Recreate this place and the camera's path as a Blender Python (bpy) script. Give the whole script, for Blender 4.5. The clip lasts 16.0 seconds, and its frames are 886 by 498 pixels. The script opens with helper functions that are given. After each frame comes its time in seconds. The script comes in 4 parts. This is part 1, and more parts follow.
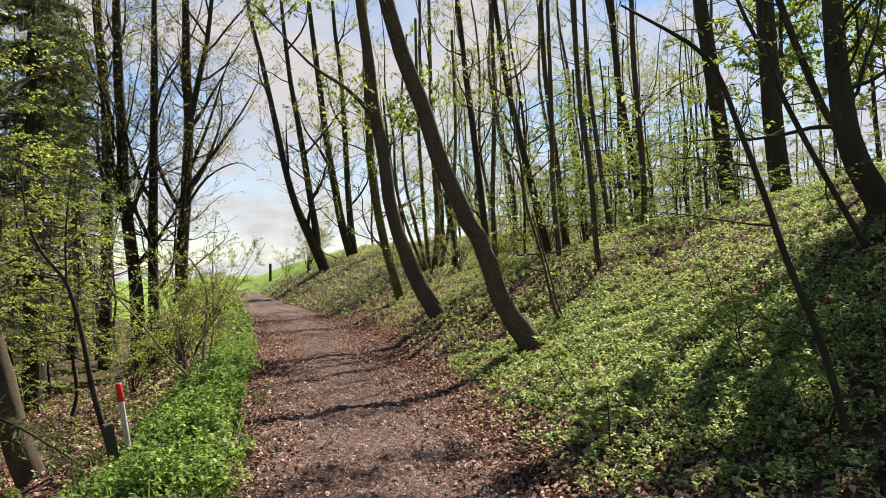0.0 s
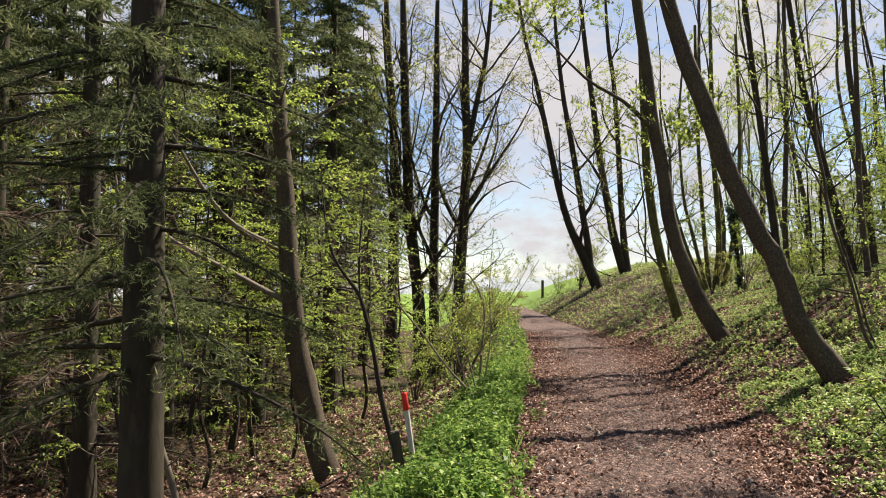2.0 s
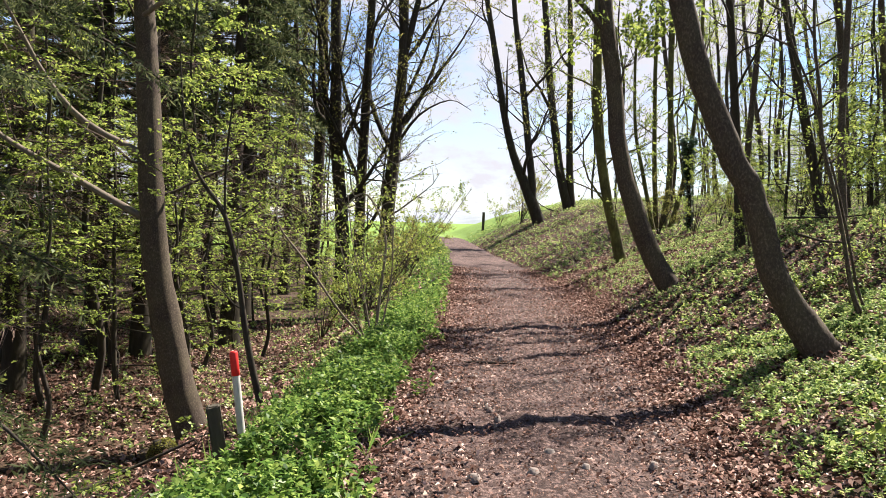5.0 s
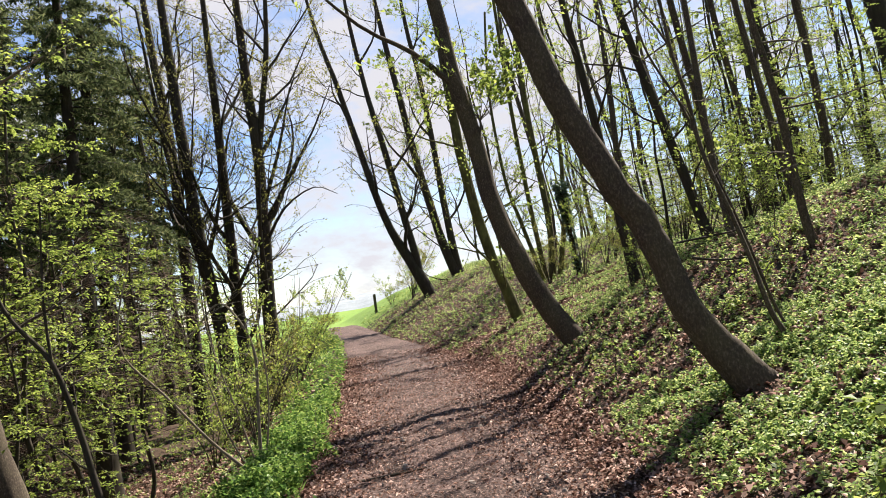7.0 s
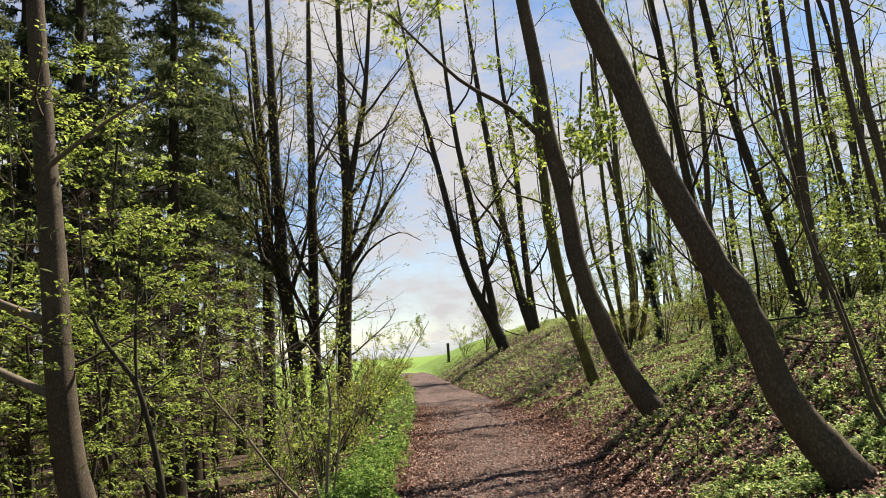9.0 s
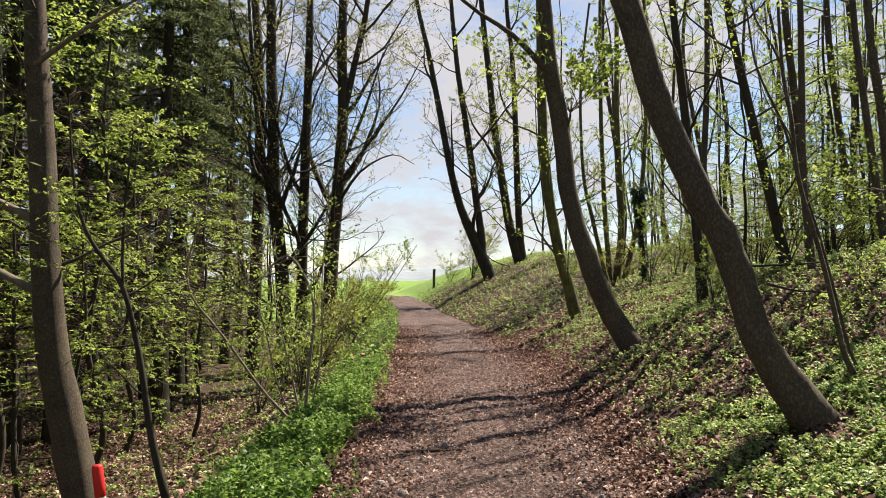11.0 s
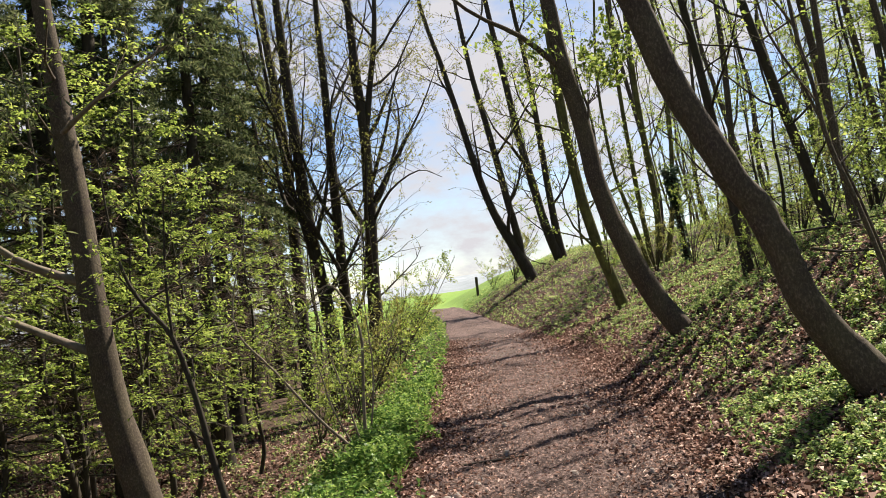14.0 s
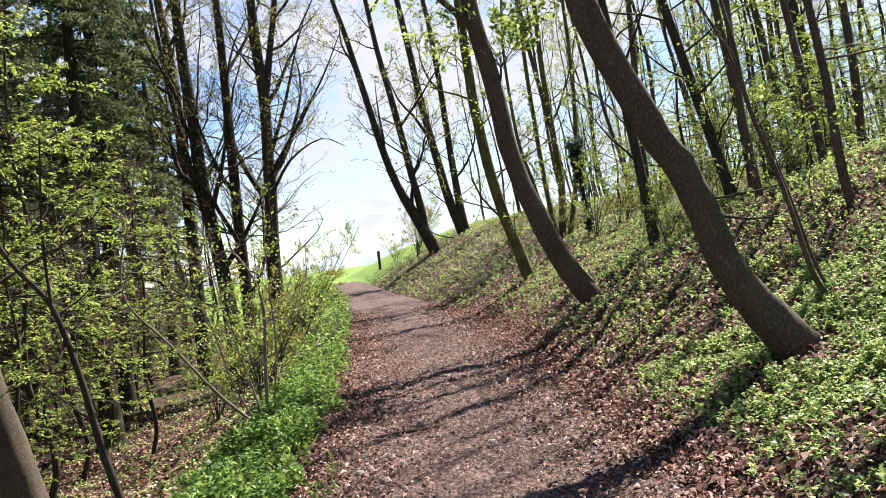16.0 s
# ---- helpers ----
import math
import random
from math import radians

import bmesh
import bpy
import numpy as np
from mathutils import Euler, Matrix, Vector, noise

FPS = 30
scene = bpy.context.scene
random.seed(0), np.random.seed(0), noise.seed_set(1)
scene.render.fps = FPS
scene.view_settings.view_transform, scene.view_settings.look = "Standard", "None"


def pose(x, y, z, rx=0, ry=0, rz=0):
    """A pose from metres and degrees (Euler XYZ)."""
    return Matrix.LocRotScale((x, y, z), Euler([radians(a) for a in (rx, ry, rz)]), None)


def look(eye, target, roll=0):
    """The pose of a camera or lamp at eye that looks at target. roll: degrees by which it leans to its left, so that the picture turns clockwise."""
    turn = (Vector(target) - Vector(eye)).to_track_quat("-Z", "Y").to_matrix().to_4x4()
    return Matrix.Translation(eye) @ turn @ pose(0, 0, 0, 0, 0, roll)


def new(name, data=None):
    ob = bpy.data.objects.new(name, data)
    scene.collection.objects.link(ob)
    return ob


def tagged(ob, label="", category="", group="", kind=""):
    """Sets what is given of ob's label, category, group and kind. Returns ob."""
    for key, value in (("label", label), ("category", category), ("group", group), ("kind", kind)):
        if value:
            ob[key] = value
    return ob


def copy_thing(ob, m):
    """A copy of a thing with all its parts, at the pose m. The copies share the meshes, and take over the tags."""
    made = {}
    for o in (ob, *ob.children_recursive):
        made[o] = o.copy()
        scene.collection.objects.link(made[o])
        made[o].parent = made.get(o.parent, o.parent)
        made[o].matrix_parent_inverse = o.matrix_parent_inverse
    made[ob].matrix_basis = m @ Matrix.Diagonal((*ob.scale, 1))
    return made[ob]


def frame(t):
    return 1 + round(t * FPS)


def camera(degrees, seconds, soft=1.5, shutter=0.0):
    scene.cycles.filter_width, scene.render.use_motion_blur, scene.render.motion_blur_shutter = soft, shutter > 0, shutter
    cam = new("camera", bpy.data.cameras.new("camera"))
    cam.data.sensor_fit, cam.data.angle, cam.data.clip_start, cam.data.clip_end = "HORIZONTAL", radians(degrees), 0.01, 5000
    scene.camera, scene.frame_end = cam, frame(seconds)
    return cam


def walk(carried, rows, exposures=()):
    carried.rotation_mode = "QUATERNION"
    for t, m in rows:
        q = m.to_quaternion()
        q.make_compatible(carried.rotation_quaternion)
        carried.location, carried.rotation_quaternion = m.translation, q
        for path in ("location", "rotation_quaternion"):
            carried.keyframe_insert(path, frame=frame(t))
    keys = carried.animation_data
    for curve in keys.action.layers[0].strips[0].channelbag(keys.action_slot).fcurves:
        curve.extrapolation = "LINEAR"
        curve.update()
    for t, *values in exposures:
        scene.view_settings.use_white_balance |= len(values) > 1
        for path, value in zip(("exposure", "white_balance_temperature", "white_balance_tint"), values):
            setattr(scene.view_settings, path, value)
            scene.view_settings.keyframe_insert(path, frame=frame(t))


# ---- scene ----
PATH = [
    (0.0, (-0.146, 4.713, 1.422), (0.282, 6.665, 1.486), -0.71),
    (0.5, (-0.151, 4.681, 1.441), (0.190, 6.648, 1.565), -1.95),
    (1.0, (-0.126, 4.638, 1.449), (0.013, 6.625, 1.630), -2.91),
    (1.5, (-0.163, 4.687, 1.440), (-0.237, 6.676, 1.641), -2.22),
    (2.0, (-0.212, 4.929, 1.423), (-0.451, 6.912, 1.532), 0.43),
    (2.5, (-0.174, 5.231, 1.415), (-0.290, 7.228, 1.401), 1.51),
    (3.0, (-0.076, 5.683, 1.410), (-0.288, 7.672, 1.393), 2.02),
    (3.5, (0.071, 6.080, 1.422), (-0.027, 8.077, 1.381), 5.30),
    (6.0, (0.305, 8.228, 1.398), (0.294, 10.227, 1.337), -0.80),
    (6.5, (0.402, 8.455, 1.414), (0.635, 10.441, 1.424), -4.27),
    (7.0, (0.432, 8.592, 1.460), (0.599, 10.581, 1.582), -7.89),
    (7.5, (0.447, 8.593, 1.488), (0.530, 10.578, 1.721), -9.43),
    (8.0, (0.441, 8.561, 1.509), (0.544, 10.536, 1.807), -9.34),
    (8.5, (0.437, 8.630, 1.512), (0.495, 10.603, 1.833), -6.95),
    (9.0, (0.363, 8.629, 1.503), (0.347, 10.611, 1.769), -2.74),
    (9.5, (0.328, 8.630, 1.481), (0.269, 10.622, 1.650), 0.39),
    (10.0, (0.337, 8.626, 1.469), (0.295, 10.624, 1.553), 2.00),
    (12.5, (0.401, 8.614, 1.486), (0.489, 10.610, 1.568), -1.10),
    (13.0, (0.404, 8.620, 1.488), (0.470, 10.616, 1.587), -1.90),
    (13.5, (0.406, 8.623, 1.495), (0.432, 10.620, 1.605), -3.61),
    (14.0, (0.408, 8.599, 1.497), (0.317, 10.594, 1.608), -6.50),
    (14.5, (0.389, 8.604, 1.479), (0.149, 10.587, 1.586), -9.47),
    (15.0, (0.351, 8.734, 1.450), (0.142, 10.722, 1.502), -10.78),
    (15.5, (0.276, 8.936, 1.416), (0.243, 10.936, 1.424), -9.30),
    (16.0, (0.288, 9.004, 1.400), (0.437, 10.998, 1.423), -6.39),
]
cam = camera(58.0, 16.0, soft=0.45)
walk(cam, [(t, look(e, g, r)) for t, e, g, r in PATH], [
    (0, 1.29, 6900, 14), (1.5, 1.27, 6900, 14), (2.2, 1.4, 6850, 15), (3, 1.62, 6550, 17), (3.5, 1.58, 6550, 17), (6, 1.67, 6400, 18), (6.5, 1.64, 6400, 17), (8, 1.27, 6900, 14), (9.2, 1.26, 6900, 14), (10, 1.32, 6800, 14), (12.5, 1.32, 6750, 14), (15, 1.57, 6500, 16), (15.6, 1.7, 6250, 17), (16, 1.7, 6250, 17)])

# ---- light ----
SUN_TO = Vector((0.58, 0.61, 1.0)).normalized()
world = bpy.data.worlds.new("sky_world")
scene.world = world
world.use_nodes = True
wn, wl = world.node_tree.nodes, world.node_tree.links
wn.clear()
w_out = wn.new("ShaderNodeOutputWorld")
w_sky = wn.new("ShaderNodeTexSky")
w_sky.sky_type, w_sky.sun_disc = "NISHITA", False
w_sky.sun_elevation = math.asin(SUN_TO.z)
w_sky.sun_rotation = math.atan2(SUN_TO.x, SUN_TO.y)
w_sky.air_density, w_sky.dust_density, w_sky.ozone_density = 1.0, 0.0, 3.0
w_bg = wn.new("ShaderNodeBackground")
w_bg.inputs["Strength"].default_value = 0.06
w_cloud = wn.new("ShaderNodeBackground")
w_cloud.inputs["Color"].default_value = (0.93, 0.955, 1.0, 1)
w_cloud.inputs["Strength"].default_value = 0.3
w_co = wn.new("ShaderNodeTexCoord")
w_map = wn.new("ShaderNodeMapping")
w_map.inputs["Scale"].default_value = (1.0, 1.0, 2.2)
w_no = wn.new("ShaderNodeTexNoise")
w_no.inputs["Scale"].default_value = 4.6
w_no.inputs["Detail"].default_value = 7.0
w_no.inputs["Roughness"].default_value = 0.62
w_ramp = wn.new("ShaderNodeValToRGB")
w_ramp.color_ramp.elements[0].position = 0.40
w_ramp.color_ramp.elements[1].position = 0.60
w_mix = wn.new("ShaderNodeMixShader")
wl.new(w_co.outputs["Generated"], w_map.inputs["Vector"])
wl.new(w_map.outputs["Vector"], w_no.inputs["Vector"])
w_sep = wn.new("ShaderNodeSeparateXYZ")
w_high = wn.new("ShaderNodeMapRange")
w_high.inputs["From Min"].default_value, w_high.inputs["From Max"].default_value = 0.48, 0.85
w_high.inputs["To Min"].default_value, w_high.inputs["To Max"].default_value = 0.0, 0.2
w_thin = wn.new("ShaderNodeMath")
w_thin.operation = "SUBTRACT"
wl.new(w_co.outputs["Generated"], w_sep.inputs["Vector"])
wl.new(w_sep.outputs["Z"], w_high.inputs["Value"])
wl.new(w_no.outputs["Fac"], w_thin.inputs[0])
wl.new(w_high.outputs["Result"], w_thin.inputs[1])
wl.new(w_thin.outputs["Value"], w_ramp.inputs["Fac"])
wl.new(w_ramp.outputs["Color"], w_mix.inputs["Fac"])
wl.new(w_sky.outputs["Color"], w_bg.inputs["Color"])
wl.new(w_bg.outputs["Background"], w_mix.inputs[1])
wl.new(w_cloud.outputs["Background"], w_mix.inputs[2])
wl.new(w_mix.outputs["Shader"], w_out.inputs["Surface"])

sun = new("sun", bpy.data.lights.new("sun", "SUN"))
sun.data.energy, sun.data.angle, sun.data.color = 5.0, radians(0.53), (1.0, 0.92, 0.8)
sun.matrix_world = look(SUN_TO * 60, (0, 0, 0))


# ---- materials ----
def base_mat(name):
    m = bpy.data.materials.new(name)
    m.use_nodes = True
    nt = m.node_tree
    nt.nodes.clear()
    return m, nt.nodes, nt.links, nt.nodes.new("ShaderNodeOutputMaterial")


def ramp_of(n, stops):
    r = n.new("ShaderNodeValToRGB")
    e = r.color_ramp.elements
    while len(e) < len(stops):
        e.new(0.5)
    for k, (p, c) in enumerate(stops):
        e[k].position, e[k].color = p, (*c, 1)
    return r


def noise_of(n, l, scale, detail=5.0, rough=0.6, stretch=(1, 1, 1)):
    co = n.new("ShaderNodeTexCoord")
    mp = n.new("ShaderNodeMapping")
    mp.inputs["Scale"].default_value = stretch
    no = n.new("ShaderNodeTexNoise")
    no.inputs["Scale"].default_value, no.inputs["Detail"].default_value, no.inputs["Roughness"].default_value = scale, detail, rough
    l.new(co.outputs["Object"], mp.inputs["Vector"])
    l.new(mp.outputs["Vector"], no.inputs["Vector"])
    return no


def surface_mat(name, fine, fine_scale, coarse, coarse_scale, rough=0.9, bump=0.4, bump_scale=30.0, stretch=(1, 1, 1), dist=0.02, mixing=0.5):
    """Two scales of colour variation and a fine relief."""
    m, n, l, out = base_mat(name)
    a, b, c = noise_of(n, l, fine_scale, 7, 0.65, stretch), noise_of(n, l, coarse_scale, 3), noise_of(n, l, bump_scale, 6, 0.7, stretch)
    ra, rb = ramp_of(n, fine), ramp_of(n, coarse)
    l.new(a.outputs["Fac"], ra.inputs["Fac"])
    l.new(b.outputs["Fac"], rb.inputs["Fac"])
    mx = n.new("ShaderNodeMix")
    mx.data_type, mx.blend_type = "RGBA", "MIX"
    mx.inputs["Factor"].default_value = mixing
    l.new(ra.outputs["Color"], mx.inputs["A"])
    l.new(rb.outputs["Color"], mx.inputs["B"])
    p = n.new("ShaderNodeBsdfPrincipled")
    p.inputs["Roughness"].default_value = rough
    p.inputs["Specular IOR Level"].default_value = 0.25
    l.new(mx.outputs["Result"], p.inputs["Base Color"])
    bp = n.new("ShaderNodeBump")
    bp.inputs["Strength"].default_value, bp.inputs["Distance"].default_value = bump, dist
    l.new(c.outputs["Fac"], bp.inputs["Height"])
    l.new(bp.outputs["Normal"], p.inputs["Normal"])
    l.new(p.outputs["BSDF"], out.inputs["Surface"])
    return m


def leaf_mat(name, stops, through_light=0.5, rough=0.45, gloss=0.02):
    """A thin leaf: diffuse, light passing through, and a little gloss; every leaf its own shade."""
    m, n, l, out = base_mat(name)
    geo = n.new("ShaderNodeNewGeometry")
    r = ramp_of(n, stops)
    l.new(geo.outputs["Random Per Island"], r.inputs["Fac"])
    d, t, gl = n.new("ShaderNodeBsdfDiffuse"), n.new("ShaderNodeBsdfTranslucent"), n.new("ShaderNodeBsdfGlossy")
    gl.inputs["Roughness"].default_value = rough
    gl.inputs["Color"].default_value = (0.8, 0.85, 0.8, 1)
    hs = n.new("ShaderNodeHueSaturation")
    hs.inputs["Hue"].default_value = 0.495
    hs.inputs["Saturation"].default_value, hs.inputs["Value"].default_value = 0.95, 1.3
    l.new(r.outputs["Color"], d.inputs["Color"])
    l.new(r.outputs["Color"], hs.inputs["Color"])
    l.new(hs.outputs["Color"], t.inputs["Color"])
    a, b = n.new("ShaderNodeMixShader"), n.new("ShaderNodeMixShader")
    a.inputs["Fac"].default_value, b.inputs["Fac"].default_value = through_light, gloss
    l.new(d.outputs["BSDF"], a.inputs[1])
    l.new(t.outputs["BSDF"], a.inputs[2])
    l.new(a.outputs["Shader"], b.inputs[1])
    l.new(gl.outputs["BSDF"], b.inputs[2])
    l.new(b.outputs["Shader"], out.inputs["Surface"])
    return m


M_BARK = surface_mat("bark_grey", [(0.3, (0.018, 0.014, 0.01)), (0.52, (0.07, 0.053, 0.04)), (0.75, (0.27, 0.215, 0.165))], 58, [(0.35, (0.045, 0.034, 0.025)), (0.62, (0.085, 0.075, 0.042))], 2.4, 0.92, 0.9, 40, (1, 1, 0.6), 0.008, 0.5)
M_BARK_DARK = surface_mat("bark_dark", [(0.25, (0.013, 0.010, 0.008)), (0.55, (0.042, 0.033, 0.025)), (0.8, (0.12, 0.098, 0.075))], 11, [(0.35, (0.033, 0.027, 0.022)), (0.7, (0.049, 0.052, 0.023))], 1.3, 0.95, 0.7, 26, (1, 1, 0.3), 0.008)
M_BARK_MOSS = surface_mat("bark_mossy", [(0.28, (0.02, 0.018, 0.009)), (0.52, (0.085, 0.08, 0.03)), (0.75, (0.2, 0.19, 0.085))], 16, [(0.35, (0.05, 0.04, 0.022)), (0.62, (0.13, 0.14, 0.035))], 3.0, 0.95, 0.7, 26, (1, 1, 0.4), 0.008)
M_BARK_PALE = surface_mat("bark_pale", [(0.25, (0.08, 0.067, 0.05)), (0.55, (0.21, 0.175, 0.135)), (0.8, (0.34, 0.295, 0.235))], 14, [(0.4, (0.13, 0.108, 0.08)), (0.65, (0.1, 0.1, 0.058))], 2.5, 0.9, 0.6, 30, (1, 1, 0.25), 0.01)
M_DIRT = surface_mat("path_dirt", [(0.41, (0.011, 0.007, 0.006)), (0.51, (0.07, 0.045, 0.037)), (0.63, (0.32, 0.225, 0.19))], 30, [(0.38, (0.034, 0.021, 0.016)), (0.6, (0.142, 0.093, 0.078))], 1.7, 0.95, 1.0, 45, (1, 1, 1), 0.02, 0.4)
M_SOIL = surface_mat("forest_soil", [(0.3, (0.014, 0.009, 0.006)), (0.5, (0.06, 0.036, 0.022)), (0.72, (0.16, 0.1, 0.065))], 22, [(0.38, (0.035, 0.022, 0.013)), (0.62, (0.06, 0.046, 0.02))], 0.8, 0.97, 1.0, 34, (1, 1, 1), 0.02)
M_MEADOW = surface_mat("meadow_grass", [(0.3, (0.09, 0.17, 0.025)), (0.7, (0.2, 0.33, 0.05))], 1.5, [(0.3, (0.12, 0.22, 0.03)), (0.7, (0.19, 0.29, 0.05))], 0.05, 0.9, 0.6, 4, (1, 1, 1), 0.1)
# distant wooded hills, with aerial haze mixed into their pale bluish colour
M_HILL_HAZE = surface_mat("far_woodland_hazed", [(0.3, (0.17, 0.2, 0.21)), (0.7, (0.32, 0.36, 0.37))], 0.12, [(0.3, (0.2, 0.235, 0.25)), (0.7, (0.3, 0.34, 0.36))], 0.02, 1.0, 0.5, 0.5, (1, 1, 1), 1.0)
M_WOOD = surface_mat("weathered_wood", [(0.3, (0.03, 0.024, 0.018)), (0.7, (0.09, 0.075, 0.06))], 18, [(0.3, (0.06, 0.05, 0.04)), (0.7, (0.09, 0.095, 0.05))], 4, 0.9, 0.6, 30, (1, 1, 0.12), 0.01)
M_WHITE = surface_mat("white_paint", [(0.3, (0.3, 0.3, 0.26)), (0.6, (0.55, 0.55, 0.5))], 20, [(0.3, (0.34, 0.34, 0.3)), (0.7, (0.56, 0.56, 0.52))], 5, 0.6, 0.2, 40, (1, 1, 0.2), 0.004)
M_RED = surface_mat("red_paint", [(0.3, (0.52, 0.02, 0.018)), (0.7, (0.72, 0.035, 0.025))], 18, [(0.3, (0.5, 0.02, 0.02)), (0.7, (0.7, 0.03, 0.025))], 6, 0.5, 0.2, 40, (1, 1, 0.2), 0.004)
M_STONE = surface_mat("pale_stone", [(0.3, (0.1, 0.08, 0.066)), (0.7, (0.24, 0.2, 0.17))], 25, [(0.3, (0.18, 0.15, 0.13)), (0.7, (0.3, 0.27, 0.23))], 4, 0.85, 0.5, 60, (1, 1, 1), 0.01)
M_LEAF = leaf_mat("spring_leaf", [(0.0, (0.095, 0.15, 0.022)), (0.5, (0.19, 0.265, 0.042)), (1.0, (0.31, 0.365, 0.075))], 0.58)
M_LEAF_OLIVE = leaf_mat("budding_leaf", [(0.0, (0.12, 0.12, 0.025)), (0.5, (0.19, 0.2, 0.04)), (1.0, (0.27, 0.26, 0.07))], 0.5)
M_HERB = leaf_mat("herb_leaf", [(0.0, (0.045, 0.09, 0.028)), (0.4, (0.145, 0.24, 0.055)), (0.8, (0.36, 0.44, 0.125)), (1.0, (0.52, 0.56, 0.22))], 0.46, 0.4, 0.02)
M_VERGE = leaf_mat("verge_leaf", [(0.0, (0.03, 0.08, 0.016)), (0.5, (0.115, 0.22, 0.036)), (1.0, (0.3, 0.4, 0.09))], 0.5, 0.4, 0.014)
M_LITTER = leaf_mat("dead_leaf", [(0.0, (0.034, 0.017, 0.011)), (0.4, (0.12, 0.064, 0.045)), (0.82, (0.3, 0.185, 0.145)), (1.0, (0.56, 0.42, 0.35))], 0.14, 0.6, 0.012)
M_NEEDLE = leaf_mat("spruce_needle", [(0.0, (0.034, 0.05, 0.02)), (0.6, (0.075, 0.1, 0.038)), (1.0, (0.15, 0.165, 0.07))], 0.45, 0.6, 0.01)
M_DEADTWIG = leaf_mat("dead_twig", [(0.0, (0.08, 0.055, 0.04)), (1.0, (0.25, 0.18, 0.135))], 0.05, 0.7, 0.02)
M_IVY = leaf_mat("ivy_leaf", [(0.0, (0.012, 0.03, 0.012)), (1.0, (0.04, 0.08, 0.025))], 0.2, 0.35, 0.12)


# ---- geometry helpers ----
def build(name, verts, polys, mat, parent=None, smooth=False, label=""):
    """One mesh object from arrays of corners and of faces that all have as many corners."""
    verts, polys = np.asarray(verts, dtype=np.float32), np.asarray(polys, dtype=np.int32)
    me = bpy.data.meshes.new(name)
    me.vertices.add(len(verts))
    me.vertices.foreach_set("co", verts.ravel())
    m, k = polys.shape
    me.loops.add(m * k)
    me.loops.foreach_set("vertex_index", polys.ravel())
    me.polygons.add(m)
    me.polygons.foreach_set("loop_start", np.arange(0, m * k, k, dtype=np.int32))
    if smooth:
        me.polygons.foreach_set("use_smooth", np.ones(m, dtype=bool))
    me.update(calc_edges=True)
    me.validate()
    me.materials.append(mat)
    ob = new(name, me)
    if parent is not None:
        ob.parent = parent
    return tagged(ob, label)


class Heap:
    """Gathers pieces of one mesh."""

    def __init__(self):
        self.v, self.f, self.n = [], [], 0

    def add(self, v, f):
        self.v.append(np.asarray(v, dtype=np.float64))
        self.f.append(np.asarray(f) + self.n)
        self.n += len(v)

    def out(self):
        return np.concatenate(self.v), np.concatenate(self.f)


def smooth_line(points, per=4):
    """A smooth curve through the points."""
    p = np.asarray(points, dtype=float)
    if len(p) < 3:
        s = np.linspace(0, 1, per * 2 + 1)[:, None]
        return p[0] * (1 - s) + p[1] * s
    q = np.vstack([2 * p[0] - p[1], p, 2 * p[-1] - p[-2]])
    rows = []
    for k in range(1, len(q) - 2):
        for s in np.arange(per) / per:
            rows.append(0.5 * (2 * q[k] + (q[k + 1] - q[k - 1]) * s + (2 * q[k - 1] - 5 * q[k] + 4 * q[k + 1] - q[k + 2]) * s * s + (3 * q[k] - q[k - 1] - 3 * q[k + 1] + q[k + 2]) * s ** 3))
    rows.append(p[-1])
    return np.array(rows)


def tube(line, radii, sides=8, rough=0.0, rng=None):
    """A round limb along a line, closed at its end by its taper."""
    line = np.asarray(line, dtype=float)
    n = len(line)
    radii = np.broadcast_to(np.asarray(radii, dtype=float), (n,)).copy()
    d = np.gradient(line, axis=0)
    d /= np.linalg.norm(d, axis=1)[:, None] + 1e-9
    ref = np.array([1.0, 0.0, 0.0]) if abs(d[0][0]) < 0.8 else np.array([0.0, 1.0, 0.0])
    a = np.cross(d, ref)
    a /= np.linalg.norm(a, axis=1)[:, None] + 1e-9
    b = np.cross(d, a)
    th = np.arange(sides) / sides * 2 * np.pi
    r = radii[:, None] * np.ones(sides)[None]
    if rough and rng is not None:
        lobes = sum(rng.normal(0, rough / (k + 1)) * np.cos(th * (k + 1) + rng.uniform(0, 6)) for k in range(4))
        r = r * (1 + lobes[None] + rng.normal(0, rough * 0.35, r.shape))
    v = line[:, None] + r[..., None] * (np.cos(th)[None, :, None] * a[:, None] + np.sin(th)[None, :, None] * b[:, None])
    i = np.arange(n - 1)[:, None] * sides
    j = np.arange(sides)[None]
    j2 = (j + 1) % sides
    f = np.stack([i + j, i + j2, i + sides + j2, i + sides + j], -1).reshape(-1, 4)
    return v.reshape(-1, 3), f


def unit(v):
    return v / (np.linalg.norm(v, axis=-1, keepdims=True) + 1e-9)


def leaves(at, out, size, rng, flat=0.6, wide=0.64, fold=0.15):
    """Folded leaf blades: at their stalks, pointing about out."""
    n = len(at)
    d = unit(np.asarray(out) + rng.normal(0, 0.45, (n, 3)))
    up = unit(np.array([0, 0, 1.0]) * flat + rng.normal(0, 0.5, (n, 3)))
    w = unit(np.cross(d, up))
    nn = np.cross(w, d)
    s = (size * rng.uniform(0.6, 1.35, n))[:, None]
    v = np.stack([at, at + d * s * 0.5 + w * s * wide / 2 + nn * s * fold, at + d * s - nn * s * fold * 0.5, at + d * s * 0.5 - w * s * wide / 2 + nn * s * fold], 1)
    return v.reshape(-1, 3), np.arange(n * 4).reshape(n, 4)


